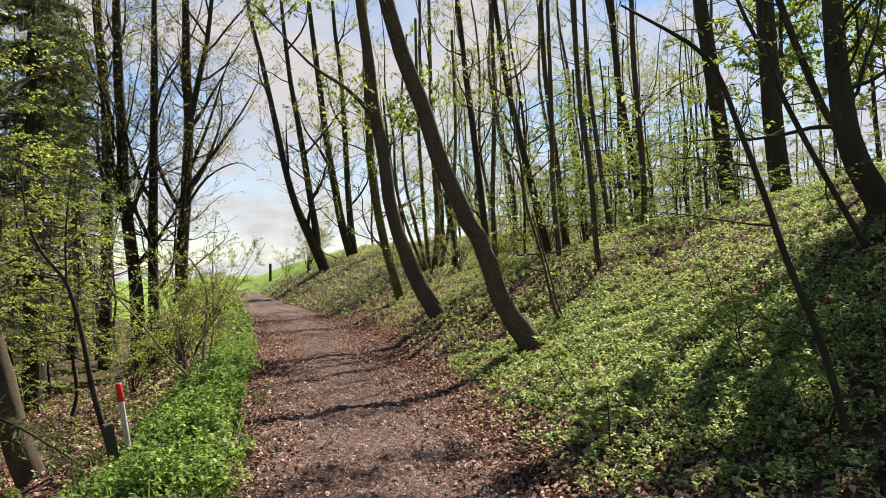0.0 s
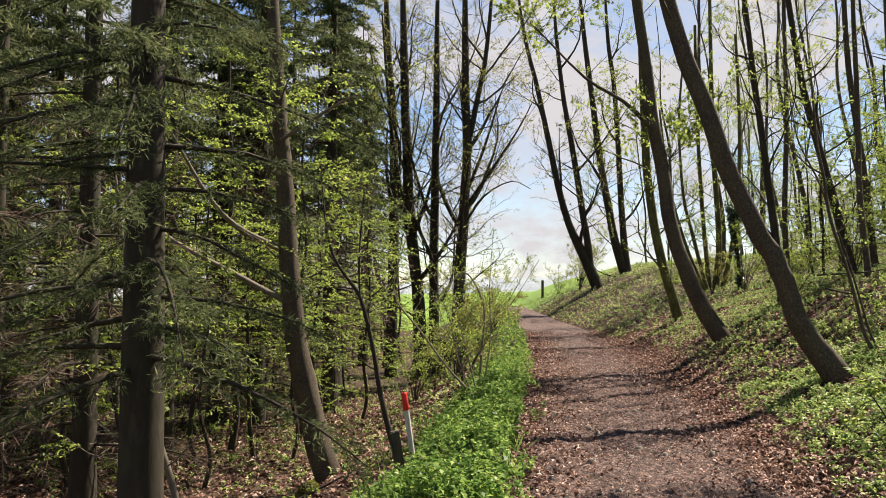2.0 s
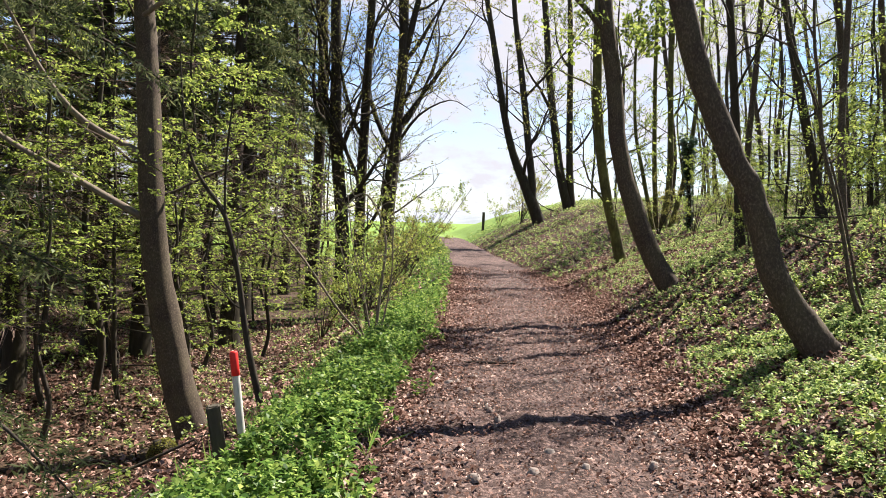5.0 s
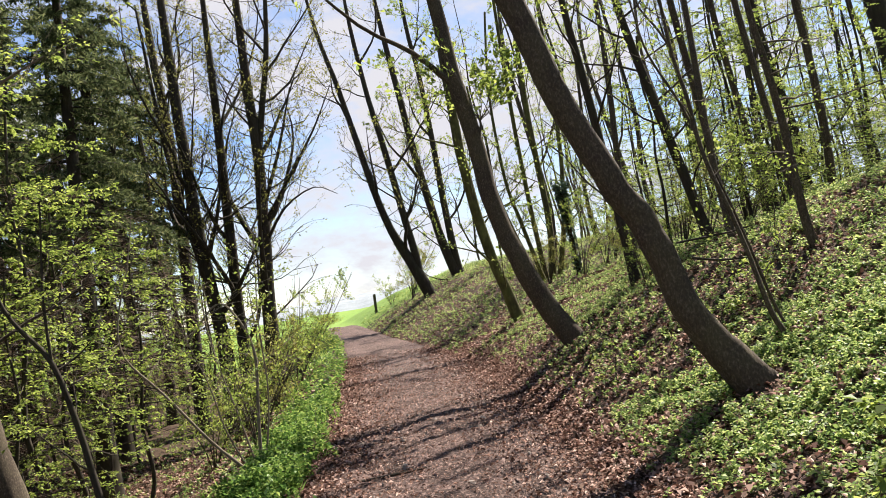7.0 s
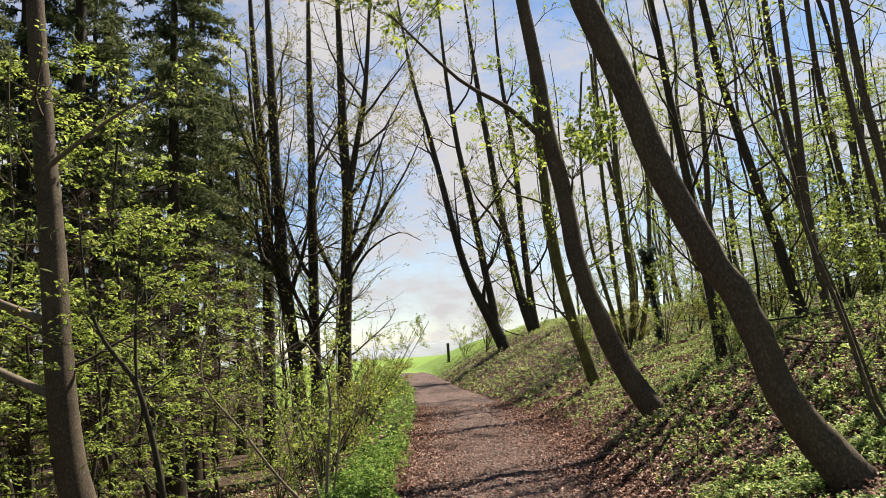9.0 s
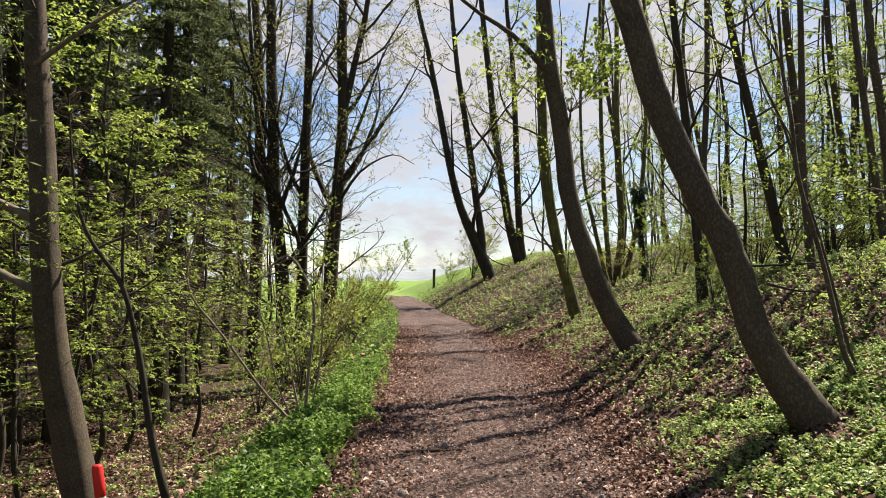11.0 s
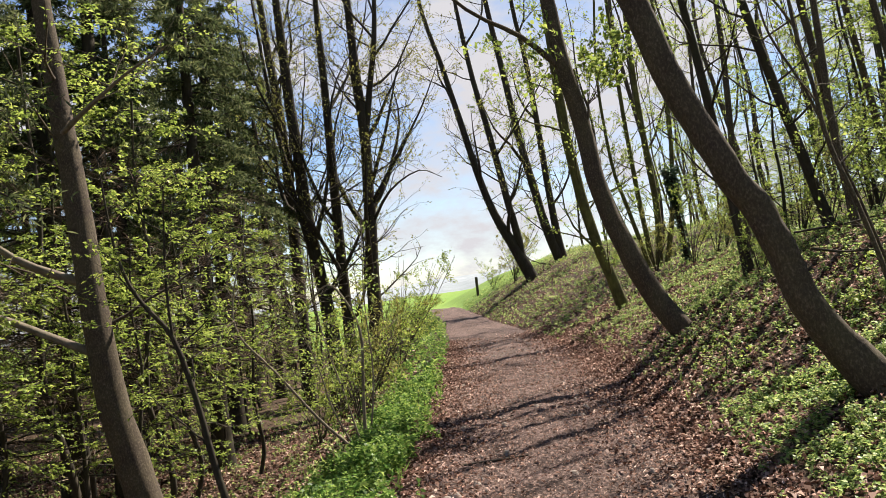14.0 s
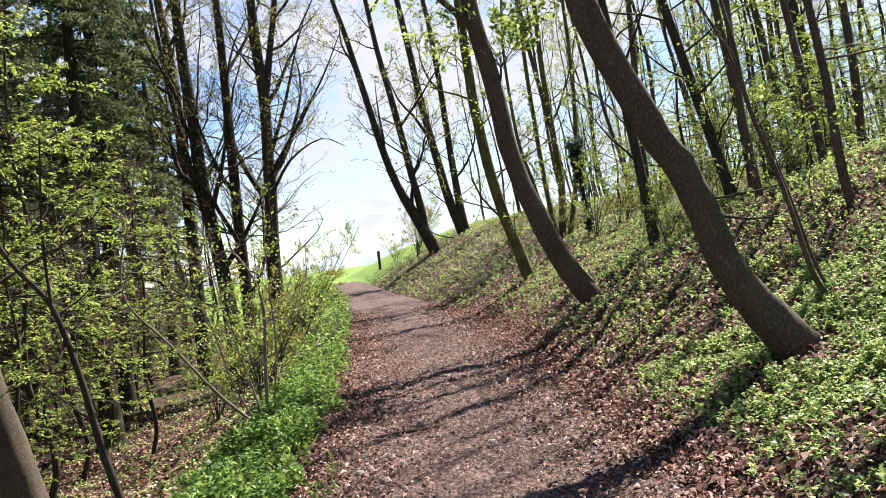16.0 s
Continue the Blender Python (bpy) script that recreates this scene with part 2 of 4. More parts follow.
def part_line(p, d, length, rng, up=0.15, steps=4, wander=0.16):
    """A wandering line from p along d, bending upward by up."""
    pts, d = [np.array(p, dtype=float)], np.array(d, dtype=float)
    for _ in range(steps):
        d = d + rng.normal(0, wander, 3) + np.array([0, 0, up])
        d /= np.linalg.norm(d)
        pts.append(pts[-1] + d * length / steps)
    return np.array(pts)


def grow(stems, rng, count, start, reach, rise=0.5, up=0.1, twigs=5, per_twig=6, sides=5, twig_len=0.4, side=None, thin=0.35, layer=False):
    """Boughs and twigs of a tree on its stems; returns the wood and the places and ways of the leaves."""
    boughs, at, way = [], [], []
    for line, rad in stems:
        n = len(line)
        for k in range(count):
            s = start + (1 - start) * (k + rng.uniform(0, 1)) / count
            x = s * (n - 1)
            i = min(int(x), n - 2)
            p = line[i] + (line[i + 1] - line[i]) * (x - i)
            r = rad[i] + (rad[i + 1] - rad[i]) * (x - i)
            az = rng.uniform(0, 2 * np.pi)
            if side is not None and rng.uniform() < 0.6:
                az = side + rng.normal(0, 0.7)
            d = np.array([math.cos(az), math.sin(az), rise + rng.normal(0, 0.25)])
            ln = reach * (1.15 - 0.75 * s) * rng.uniform(0.55, 1.25)
            bl = part_line(p, d / np.linalg.norm(d), ln, rng, up, 5)
            br = max(0.004, min(r * thin * rng.uniform(0.7, 1.2), 0.012 * ln + 0.004))
            wood = Heap()
            boughs.append(wood)
            wood.add(*tube(bl, np.linspace(br, br * 0.25, len(bl)), sides))
            for _ in range(twigs):
                q = rng.uniform(0.25, 1.0) * (len(bl) - 1)
                j = min(int(q), len(bl) - 2)
                tp = bl[j] + (bl[j + 1] - bl[j]) * (q - j)
                td = unit(bl[j + 1] - bl[j] + rng.normal(0, 0.55, 3) * np.linalg.norm(bl[j + 1] - bl[j]))
                if layer:
                    td = unit(td * np.array([1, 1, 0.2]) + np.array([0, 0, -0.05]))
                tl = part_line(tp, td, twig_len * ln * rng.uniform(0.5, 1.3), rng, up * 0.6, 3, 0.22)
                wood.add(*tube(tl, np.linspace(max(0.0025, br * 0.35), 0.002, 4), 3))
                if per_twig:
                    m = rng.poisson(per_twig)
                    z = rng.uniform(0.15, 1.0, m) * 3
                    jj = np.minimum(z.astype(int), 2)
                    if layer:
                        lat = unit(np.cross(tl[3] - tl[0], [0, 0, 1.0]))
                        at.append(tl[jj] + (tl[jj + 1] - tl[jj]) * (z - jj)[:, None] + rng.normal(0, 0.008, (m, 3)))
                        way.append(unit(tl[3] - tl[0])[None] * 0.6 + lat[None] * rng.choice([-1, 1], m)[:, None] + np.array([0, 0, -0.3]))
                        continue
                    at.append(tl[jj] + (tl[jj + 1] - tl[jj]) * (z - jj)[:, None] + rng.normal(0, 0.03, (m, 3)))
                    way.append(np.repeat((tl[3] - tl[0])[None], m, 0) / (np.linalg.norm(tl[3] - tl[0]) + 1e-9) + np.array([0, 0, -0.25]))
    return boughs, (np.concatenate(at) if at else np.zeros((0, 3))), (np.concatenate(way) if way else np.zeros((0, 3)))


def empty(name, place, label, category, group=""):
    ob = new(name)
    ob.location = place
    ob.empty_display_size = 0.2
    return tagged(ob, label, category, group)


def tree(name, label, stems, seed, count=14, start=0.3, reach=2.0, rise=0.5, up=0.1, twigs=5, per_twig=6, leaf=0.07, bark=None, foliage=None, sides=10, side=None, twig_len=0.4, extra=(), group="", category="tree", flare=True, rough=0.05, thin=0.35, flat=0.6, split=True, layer=False, limbs=0, limb_len=5.0, limb_bark=None):
    """A tree from its stems, each a list of (x, y, z, radius): trunk parts, a mesh of boughs and a crown of leaves."""
    rng = np.random.default_rng(seed)
    base = np.array(stems[0][0][:3], dtype=float)
    root = empty(name, base, label, category, group)
    lines = []
    for k, stem in enumerate(stems):
        a = np.asarray(stem, dtype=float)
        full = smooth_line(np.column_stack([a[:, :3] - base, a[:, 3]]), 4)
        line, rad = full[:, :3].copy(), np.maximum(full[:, 3], 0.004)
        if len(line) > 6:
            line[2:-1, :2] += rng.normal(0, 0.12, (len(line) - 3, 2)) * rad[2:-1, None]
        for _ in range(3 if len(a) > 9 else 1):
            line[1:-1] = line[1:-1] * 0.5 + (line[:-2] + line[2:]) * 0.25
            rad[1:-1] = rad[1:-1] * 0.5 + (rad[:-2] + rad[2:]) * 0.25
        if flare and k == 0:
            below = line[0] - (line[1] - line[0]) * 0.6 - np.array([0, 0, 0.12])
            line, rad = np.vstack([below, line]), np.r_[rad[0] * 1.45, rad]
            rad[1] *= 1.18
        lines.append((line, rad))
        build("trunk", *tube(line, rad, sides, rough, rng), bark or M_BARK, root, True)
    for stem in extra:
        a = np.asarray(stem, dtype=float)
        full = smooth_line(np.column_stack([a[:, :3] - base, a[:, 3]]), 3)
        build("limb", *tube(full[:, :3], np.maximum(full[:, 3], 0.003), 8, rough, rng), limb_bark or bark or M_BARK, root, True, "pale grey bare limb" if limb_bark else "")
        if len(full) > 3:
            lines.append((full[:, :3], np.maximum(full[:, 3], 0.003)))
    for line, rad in lines[:len(stems)]:
        for k in range(limbs):
            i = int((0.22 + 0.55 * (k + rng.uniform()) / limbs) * (len(line) - 1))
            az, climb = rng.uniform(0, 6.28), rng.uniform(0.5, 1.3)
            limb = part_line(line[i], unit(np.array([math.cos(az), math.sin(az), climb])), limb_len * rng.uniform(0.6, 1.2), rng, 0.2, 8, 0.13)
            thick = np.linspace(rad[i] * rng.uniform(0.35, 0.55), 0.008, 9)
            build("limb", *tube(limb, thick, 7, rough, rng), bark or M_BARK, root, True)
            lines.append((limb, thick))
    if count:
        boughs, at, way = grow(lines, rng, count, start, reach, rise, up, twigs, per_twig, 5, twig_len, side, thin, layer)
        if split:
            for wood in boughs:
                build("bough", *wood.out(), bark or M_BARK, root, True)
        else:
            joined = Heap()
            for wood in boughs:
                joined.add(*wood.out())
            tagged(build("branchwork", *joined.out(), bark or M_BARK, root, True), kind="stuff")
        if len(at):
            build("crown", *leaves(at, way, leaf, rng, flat), foliage or M_LEAF, root)
    return root


# ---- terrain ----
EDGE_Y = [-60, 5, 10, 18, 22, 28, 34, 42, 56, 80]
EDGE_X = [-0.32, -0.32, -0.35, -0.35, -0.42, -0.6, -0.95, -1.5, -3.2, -7.0]
BANK_Y = [-60, 5, 10, 14, 18, 22, 27, 30, 34, 38, 42, 56, 80]
BANK_X = [1.5, 1.5, 1.58, 1.9, 2.05, 2.1, 1.95, 1.6, 1.2, 0.65, 0.3, -1.0, -4.5]


def waves(x, y, k):
    return (np.sin(x * 1.7 * k + 1.3) * np.cos(y * 1.3 * k + 0.4) + 0.6 * np.sin(x * 3.9 * k + y * 2.7 * k + 2.1) + 0.4 * np.cos(y * 6.1 * k - x * 4.3 * k)) / 2


def smoother(a, b, x):
    s = np.clip((x - a) / (b - a), 0, 1)
    return s * s * (3 - 2 * s)


def path_level(y):
    return np.clip((y - 14) * 0.0125, 0, 0.55)


def ground_z(x, y):
    """The height of the forest floor: path in a shallow cut, a bank rising to one side, a ravine falling to the other."""
    x, y = np.asarray(x, dtype=float), np.asarray(y, dtype=float)
    lo, hi = np.interp(y, EDGE_Y, EDGE_X), np.interp(y, BANK_Y, BANK_X)
    u, v = np.maximum(lo - x, 0), np.maximum(x - hi, 0)
    steep = 0.36 - 0.06 * smoother(20, 28, y)
    foot = 0.31 + 0.29 * smoother(15.5, 19, y)
    bank = foot * np.minimum(v, 1.2) + 0.47 * np.clip(v - 1.2, 0, 2.4) + steep * np.maximum(v - 3.6, 0)
    bank = bank * np.interp(y, [18, 22, 26, 32, 38, 44], [1.0, 0.9, 0.76, 0.66, 0.8, 1.0])
    crest = np.interp(y, [13, 17, 20, 24, 34, 44, 60], [4.6, 3.1, 2.1, 1.8, 1.9, 2.7, 3.0]) + 0.1 * np.clip(x - 9, 0, 20)
    bank = np.where(bank > 0.7 * crest, 0.7 * crest + 0.3 * crest * np.tanh((bank - 0.7 * crest) / (0.3 * crest)), bank)
    fall = 0.25 * np.minimum(u, 0.7) + 0.62 * np.clip(u - 0.7, 0, 3.2) - 0.03 * np.clip(u - 8, 0, 40)
    near = 1 - smoother(42, 62, y)
    z = path_level(y) + bank * (1 - smoother(58, 110, y)) - fall * (0.12 + 0.88 * near)
    bumps = 0.05 * waves(x, y, 1.0) + 0.03 * waves(x + 3, y - 7, 2.9)
    z = z + bumps * smoother(0.0, 0.8, u + v) * near
    far = np.hypot(x, y - 10)
    z = z - 14 * smoother(62, 230, y) + 27 * smoother(240, 520, far) * (0.75 + 0.25 * np.sin(x * 0.011 + 1)) + 1.6 * waves(x * 0.05, y * 0.03, 1.0) * smoother(380, 460, far)
    return z


def axis(lo, hi, step, out_lo, out_hi, ratio=1.22):
    mid = list(np.arange(lo, hi + 1e-6, step))
    a, s = [mid[0]], step
    while a[-1] > out_lo:
        s *= ratio
        a.append(a[-1] - s)
    b, s = [mid[-1]], step
    while b[-1] < out_hi:
        s *= ratio
        b.append(b[-1] + s)
    return np.array(a[:0:-1] + mid + b[1:])


gx, gy = axis(-7, 10, 0.16, -900, 900), axis(3, 36, 0.2, -120, 1500, 1.1)
X, Y = np.meshgrid(gx, gy)
Z = ground_z(X, Y)
LO, HI = np.interp(Y, EDGE_Y, EDGE_X), np.interp(Y, BANK_Y, BANK_X)
inside = smoother(-0.05, 0.25, X - LO) * smoother(-0.05, 0.25, HI - X) * (Y < 58)
Z = Z - 0.06 * inside
nx, ny = len(gx), len(gy)
ii, jj = np.meshgrid(np.arange(nx - 1), np.arange(ny - 1))
quads = np.stack([jj * nx + ii, jj * nx + ii + 1, (jj + 1) * nx + ii + 1, (jj + 1) * nx + ii], -1).reshape(-1, 4)
ground = build("ground", np.stack([X, Y, Z], -1).reshape(-1, 3), quads, M_SOIL, None, True)
tagged(ground, "brown forest soil running out into green meadow and haze-tinted hills", "ground", "", "structure")
ground.data.materials.append(M_MEADOW)
ground.data.materials.append(M_HILL_HAZE)
cx, cy = (gx[:-1] + gx[1:])[None] / 2 + 0 * gy[:-1, None], (gy[:-1] + gy[1:])[:, None] / 2 + 0 * gx[None, :-1]
wild = cy + 1.2 * np.sin(cx * 0.7)
slot = np.where((wild > 52) & (cx < 3 + (cy - 52) * 0.35), 1, 0)
# beyond 430 m the ground takes the haze-coloured hill material
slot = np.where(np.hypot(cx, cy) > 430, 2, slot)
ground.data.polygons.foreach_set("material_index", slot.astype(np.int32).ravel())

# the trodden earth path, its edges sinking raggedly under the litter
py = np.concatenate([np.arange(0, 7, 0.2), np.arange(7, 22, 0.04), np.arange(22, 32, 0.1), np.arange(32, 60, 0.3)])
pu = np.linspace(-0.14, 1.14, 64)
PU, PY = np.meshgrid(pu, py)
plo, phi = np.interp(PY, EDGE_Y, EDGE_X), np.interp(PY, BANK_Y, BANK_X)
PX = plo + (phi - plo) * PU
ragged = 0.10 * waves(PX * 1.4, PY * 1.1, 1.6)
edge = np.minimum(PU, 1 - PU) + ragged * 0.6
rut = -0.025 * np.exp(-((PU - 0.28) / 0.1) ** 2) - 0.03 * np.exp(-((PU - 0.74) / 0.1) ** 2)
PZ = path_level(PY) + 0.02 * smoother(0, 0.2, edge) - 0.09 * smoother(0.06, -0.12, edge) + rut + 0.016 * waves(PX, PY, 3.1) + 0.01 * waves(PX - 2, PY + 3, 13.0) + 0.008 * waves(PX + 5, PY, 7.7) + np.random.default_rng(8).normal(0, 0.008, PX.shape) * (PY > 7) * (PY < 22)
k = len(pu)
ii, jj = np.meshgrid(np.arange(k - 1), np.arange(len(py) - 1))
pq = np.stack([jj * k + ii, jj * k + ii + 1, (jj + 1) * k + ii + 1, (jj + 1) * k + ii], -1).reshape(-1, 4)
tagged(build("path", np.stack([PX, PY, PZ], -1).reshape(-1, 3), pq, M_DIRT, None, True), "trodden reddish brown earth path strewn with leaves", "path", "", "structure")


# ---- the trees beside the path ----
def up_from(x, y, dz=0.0):
    return float(ground_z(x, y)) + dz


tree("leaning_tree", "leaning grey-barked tree with curved foot on the bank", [[
    (3.36, 14.7, 0.36, 0.16), (3.2, 14.76, 0.52, 0.165), (3.06, 14.8, 0.72, 0.15), (2.88, 14.8, 1.0, 0.13), (2.78, 14.8, 1.22, 0.122), (2.71, 14.8, 1.44, 0.12), (2.63, 14.8, 1.67, 0.118), (2.54, 14.8, 1.89, 0.117),
    (2.4, 14.8, 2.11, 0.115), (2.29, 14.8, 2.34, 0.114), (2.09, 14.8, 2.79, 0.113), (1.92, 14.8, 3.24, 0.111), (1.78, 14.8, 3.69, 0.107), (1.48, 14.8, 4.5, 0.103), (1.15, 14.9, 6.0, 0.09), (0.8, 15.0, 8.5, 0.07), (0.55, 15.2, 12.0, 0.03)]],
    11, count=24, start=0.82, reach=3.4, rise=0.6, up=0.12, leaf=0.08, per_twig=16, sides=20, rough=0.07)
tree("leaning_tree", "second leaning tree with dark mossy trunk on bank", [[
    (3.1, 19.68, 0.5, 0.18), (3.01, 19.7, 0.65, 0.17), (2.78, 19.7, 1.05, 0.152), (2.56, 19.7, 1.45, 0.147), (2.41, 19.7, 1.84, 0.14), (2.26, 19.7, 2.24, 0.13), (2.15, 19.7, 2.64, 0.126), (2.08, 19.7, 3.04, 0.124),
    (1.98, 19.7, 3.84, 0.12), (1.83, 19.7, 4.64, 0.113), (1.75, 19.7, 5.45, 0.1), (1.55, 19.7, 6.9, 0.09), (1.2, 19.8, 10.0, 0.07), (0.9, 20.0, 14.0, 0.03)]],
    12, count=18, start=0.88, reach=3.2, rise=0.6, up=0.12, leaf=0.08, per_twig=14, sides=16, bark=M_BARK,
    extra=[[(1.86, 19.7, 4.4, 0.05), (1.3, 19.5, 4.9, 0.035), (0.6, 19.3, 5.3, 0.025), (-0.3, 19.1, 6.2, 0.012)], [(2.03, 19.68, 3.5, 0.04), (2.12, 19.66, 3.75, 0.02), (2.14, 19.66, 3.9, 0.012)]])
tree("forked_tree", "forked tree with dark stems at the meadow edge", [
    [(2.75, 44, 1.3, 0.32), (1.9, 44, 3.2, 0.25), (1.03, 44, 5.32, 0.17), (0.33, 44, 8.28, 0.15), (-0.25, 44, 11.34, 0.12), (-0.96, 44, 14.2, 0.09), (-1.6, 44, 19, 0.03)],
    [(2.23, 44, 2.58, 0.2), (2.02, 44, 4.47, 0.17), (1.57, 44, 7.25, 0.15), (1.0, 44, 10.8, 0.12), (0.6, 44, 14.15, 0.09), (0.3, 44, 19, 0.03)]],
    13, count=9, start=0.2, reach=3.0, leaf=0.085, per_twig=8, limbs=3, limb_len=4.5, bark=M_BARK_DARK, foliage=M_LEAF_OLIVE)
tree("forked_tree", "two-stemmed tree with leafy lower trunk on the bank", [
    [(4.3, 46, 1.7, 0.3), (3.6, 46, 4.08, 0.22), (3.08, 46, 6.76, 0.19), (2.55, 46, 10.8, 0.16), (2.04, 46, 14.86, 0.12), (1.6, 46, 20, 0.03)],
    [(4.3, 46, 1.7, 0.26), (4.04, 46, 4.08, 0.18), (3.8, 46, 8.1, 0.15), (3.59, 46, 12.1, 0.12), (3.24, 46, 14.6, 0.1), (3.1, 46, 19, 0.03)]],
    14, count=10, start=0.08, reach=2.6, leaf=0.085, per_twig=12, limbs=3, limb_len=4.0, bark=M_BARK_DARK, foliage=M_LEAF)
tree("slender_tree", "slender mossy yellow-green trunk behind leaning tree", [[
    (3.35, 26, 0.75, 0.14), (3.09, 26, 1.68, 0.12), (2.77, 26, 2.93, 0.115), (2.57, 26, 4.55, 0.11), (2.5, 26, 5.81, 0.1), (2.4, 26, 9, 0.08), (2.2, 26, 14, 0.03)]],
    15, count=16, start=0.15, reach=2.0, leaf=0.065, per_twig=9, bark=M_BARK_MOSS)
for seed, (stem, r) in enumerate([
        ([(5.52, 32), (5.65, 3.39), (5.48, 6.43), (5.46, 8.98), (5.4, 13)], 0.1), ([(5.27, 32), (4.81, 3.41), (4.51, 4.75), (4.4, 7.29), (4.63, 9.84)], 0.06),
        ([(5.1, 31.5), (4.4, 3.3), (3.95, 5.2), (3.7, 7.5)], 0.05), ([(5.7, 31.8), (6.1, 3.6), (6.3, 6.5), (6.2, 10)], 0.07), ([(5.4, 32.3), (5.2, 3.9), (5.05, 6.9), (5.0, 10.5)], 0.07)]):
    yy = stem[0][1]
    pts = [(stem[0][0], yy, up_from(stem[0][0], yy), r * 1.2)] + [(a, yy, b, r * (1 - 0.16 * i)) for i, (a, b) in enumerate(stem[1:])]
    tree("coppice_stem", "thin coppiced stem with young green leaves", [pts], 20 + seed, count=12, start=0.2, reach=1.6, leaf=0.065, per_twig=11, sides=7, bark=M_BARK_MOSS, group="coppice on the bank")
tree("right_sapling", "thin reddish sapling stem with sparse new leaves", [
    [(3.88, 15.3, 0.7, 0.03), (3.74, 15.3, 0.94, 0.024), (3.64, 15.3, 1.42, 0.021), (3.51, 15.3, 1.91, 0.02), (3.4, 15.3, 2.25, 0.02), (3.33, 15.3, 2.57, 0.02), (3.31, 15.3, 2.88, 0.018), (3.23, 15.3, 3.28, 0.016), (3.19, 15.3, 3.87, 0.013), (3.05, 15.3, 6.0, 0.006)],
    [(3.33, 15.3, 2.57, 0.013), (3.22, 15.3, 2.89, 0.012), (3.01, 15.3, 3.33, 0.01), (2.94, 15.3, 3.72, 0.008), (2.8, 15.3, 4.6, 0.004)],
    [(3.24, 15.3, 3.33, 0.012), (3.12, 15.3, 3.57, 0.01), (2.96, 15.3, 3.87, 0.008), (2.8, 15.3, 5.0, 0.004)],
    [(3.97, 15.4, 0.7, 0.016), (3.84, 15.4, 0.98, 0.014), (3.73, 15.4, 1.42, 0.013), (3.59, 15.4, 1.92, 0.012), (3.48, 15.4, 2.26, 0.01)]],
    31, count=9, start=0.35, reach=0.9, leaf=0.038, per_twig=5, sides=7, flare=False)
tree("right_sapling", "young beech stem with fresh yellow-green leaves", [[
    (5.25, 17, 1.3, 0.06), (5.13, 17, 1.82, 0.05), (5.08, 17, 2.74, 0.045), (4.98, 17, 3.54, 0.04), (4.86, 17, 4.47, 0.035), (4.7, 17, 7, 0.012)]],
    32, count=14, start=0.3, reach=1.4, rise=0.1, up=0.0, leaf=0.042, per_twig=9, layer=True, flat=2.5, sides=8, bark=M_BARK)
tree("dark_sapling", "dark thin leaning sapling with dangling bright leaves", [[
    (2.91, 8.5, 0.55, 0.024), (2.76, 8.5, 1.05, 0.02), (2.59, 8.5, 1.42, 0.019), (2.44, 8.5, 1.84, 0.017), (2.28, 8.5, 2.23, 0.015), (2.12, 8.5, 2.56, 0.013), (1.64, 8.5, 2.8, 0.006)]],
    33, count=10, start=0.05, reach=0.7, rise=0.0, up=-0.03, leaf=0.042, per_twig=4, layer=True, flat=2.5, sides=7, bark=M_BARK_DARK, flare=False)
tree("dark_sapling", "slim dark leaning sapling with bright hanging leaves", [[
    (5.75, 11.6, 1.55, 0.036), (5.55, 11.6, 1.86, 0.032), (5.2, 11.6, 2.42, 0.029), (4.84, 11.6, 3.03, 0.027), (4.65, 11.6, 3.46, 0.024), (4.32, 11.6, 4.05, 0.018), (4.0, 11.6, 5.0, 0.008)]],
    34, count=9, start=0.15, reach=0.9, rise=0.0, up=-0.03, leaf=0.05, per_twig=6, sides=7, bark=M_BARK_DARK, flare=False, layer=True, flat=2.5)
for seed, (stem, r) in enumerate([
        ([(7.0, 12.8, 2.0), (6.57, 12.8, 2.8), (6.4, 12.8, 3.6), (6.33, 12.8, 4.6), (6.2, 12.8, 8), (6.0, 12.8, 14)], 0.15),
        ([(13.64, 23.9, 3.0), (13.28, 23.9, 5.74), (13.13, 23.9, 8.74), (13.0, 23.9, 10.6), (12.9, 23.9, 11.6), (12.8, 23.9, 12.2)], 0.27),
        ([(14.0, 27.0, 3.2), (13.43, 27.0, 7.24), (12.98, 27.0, 9.94), (12.9, 27.0, 11.6), (12.8, 27.0, 12.6), (12.7, 27.0, 13.2)], 0.25),
        ([(4.45, 21, 1.4), (4.21, 21, 3.7), (4.03, 21, 5.13), (3.88, 21, 6.5), (3.6, 21.2, 10), (3.4, 21.3, 13)], 0.068),
        ([(5.75, 21, 1.8), (5.27, 21, 3.79), (4.95, 21, 5.13), (4.72, 21, 6.5), (4.4, 21.2, 10), (4.2, 21.2, 14)], 0.075),
        ([(10.4, 26, 3.2), (10.27, 26, 4.08), (9.95, 26, 5.74), (9.7, 26, 7.67), (9.3, 26, 14)], 0.12)]):
    x0, y0, _ = stem[0]
    pts = [(x0, y0, up_from(x0, y0), r * 1.15)] + [(a, b, c, r * (1 - 0.12 * i) * (1 if c < 10.2 or r < 0.2 else 0.3)) for i, (a, b, c) in enumerate(stem[1:])]
    tree("bank_tree", "tall straight dark-barked tree on the wooded bank", [pts], 40 + seed, count=(18, 24, 24, 18, 18, 18)[seed], start=(0.3, 0.3, 0.3, 0.12, 0.12, 0.12)[seed], reach=(2.2, 2.4, 2.2, 2.2, 2.2, 2.2)[seed], leaf=0.05, per_twig=(9, 7, 7, 10, 10, 12)[seed], sides=10, bark=M_BARK_DARK, group="trees on the bank")

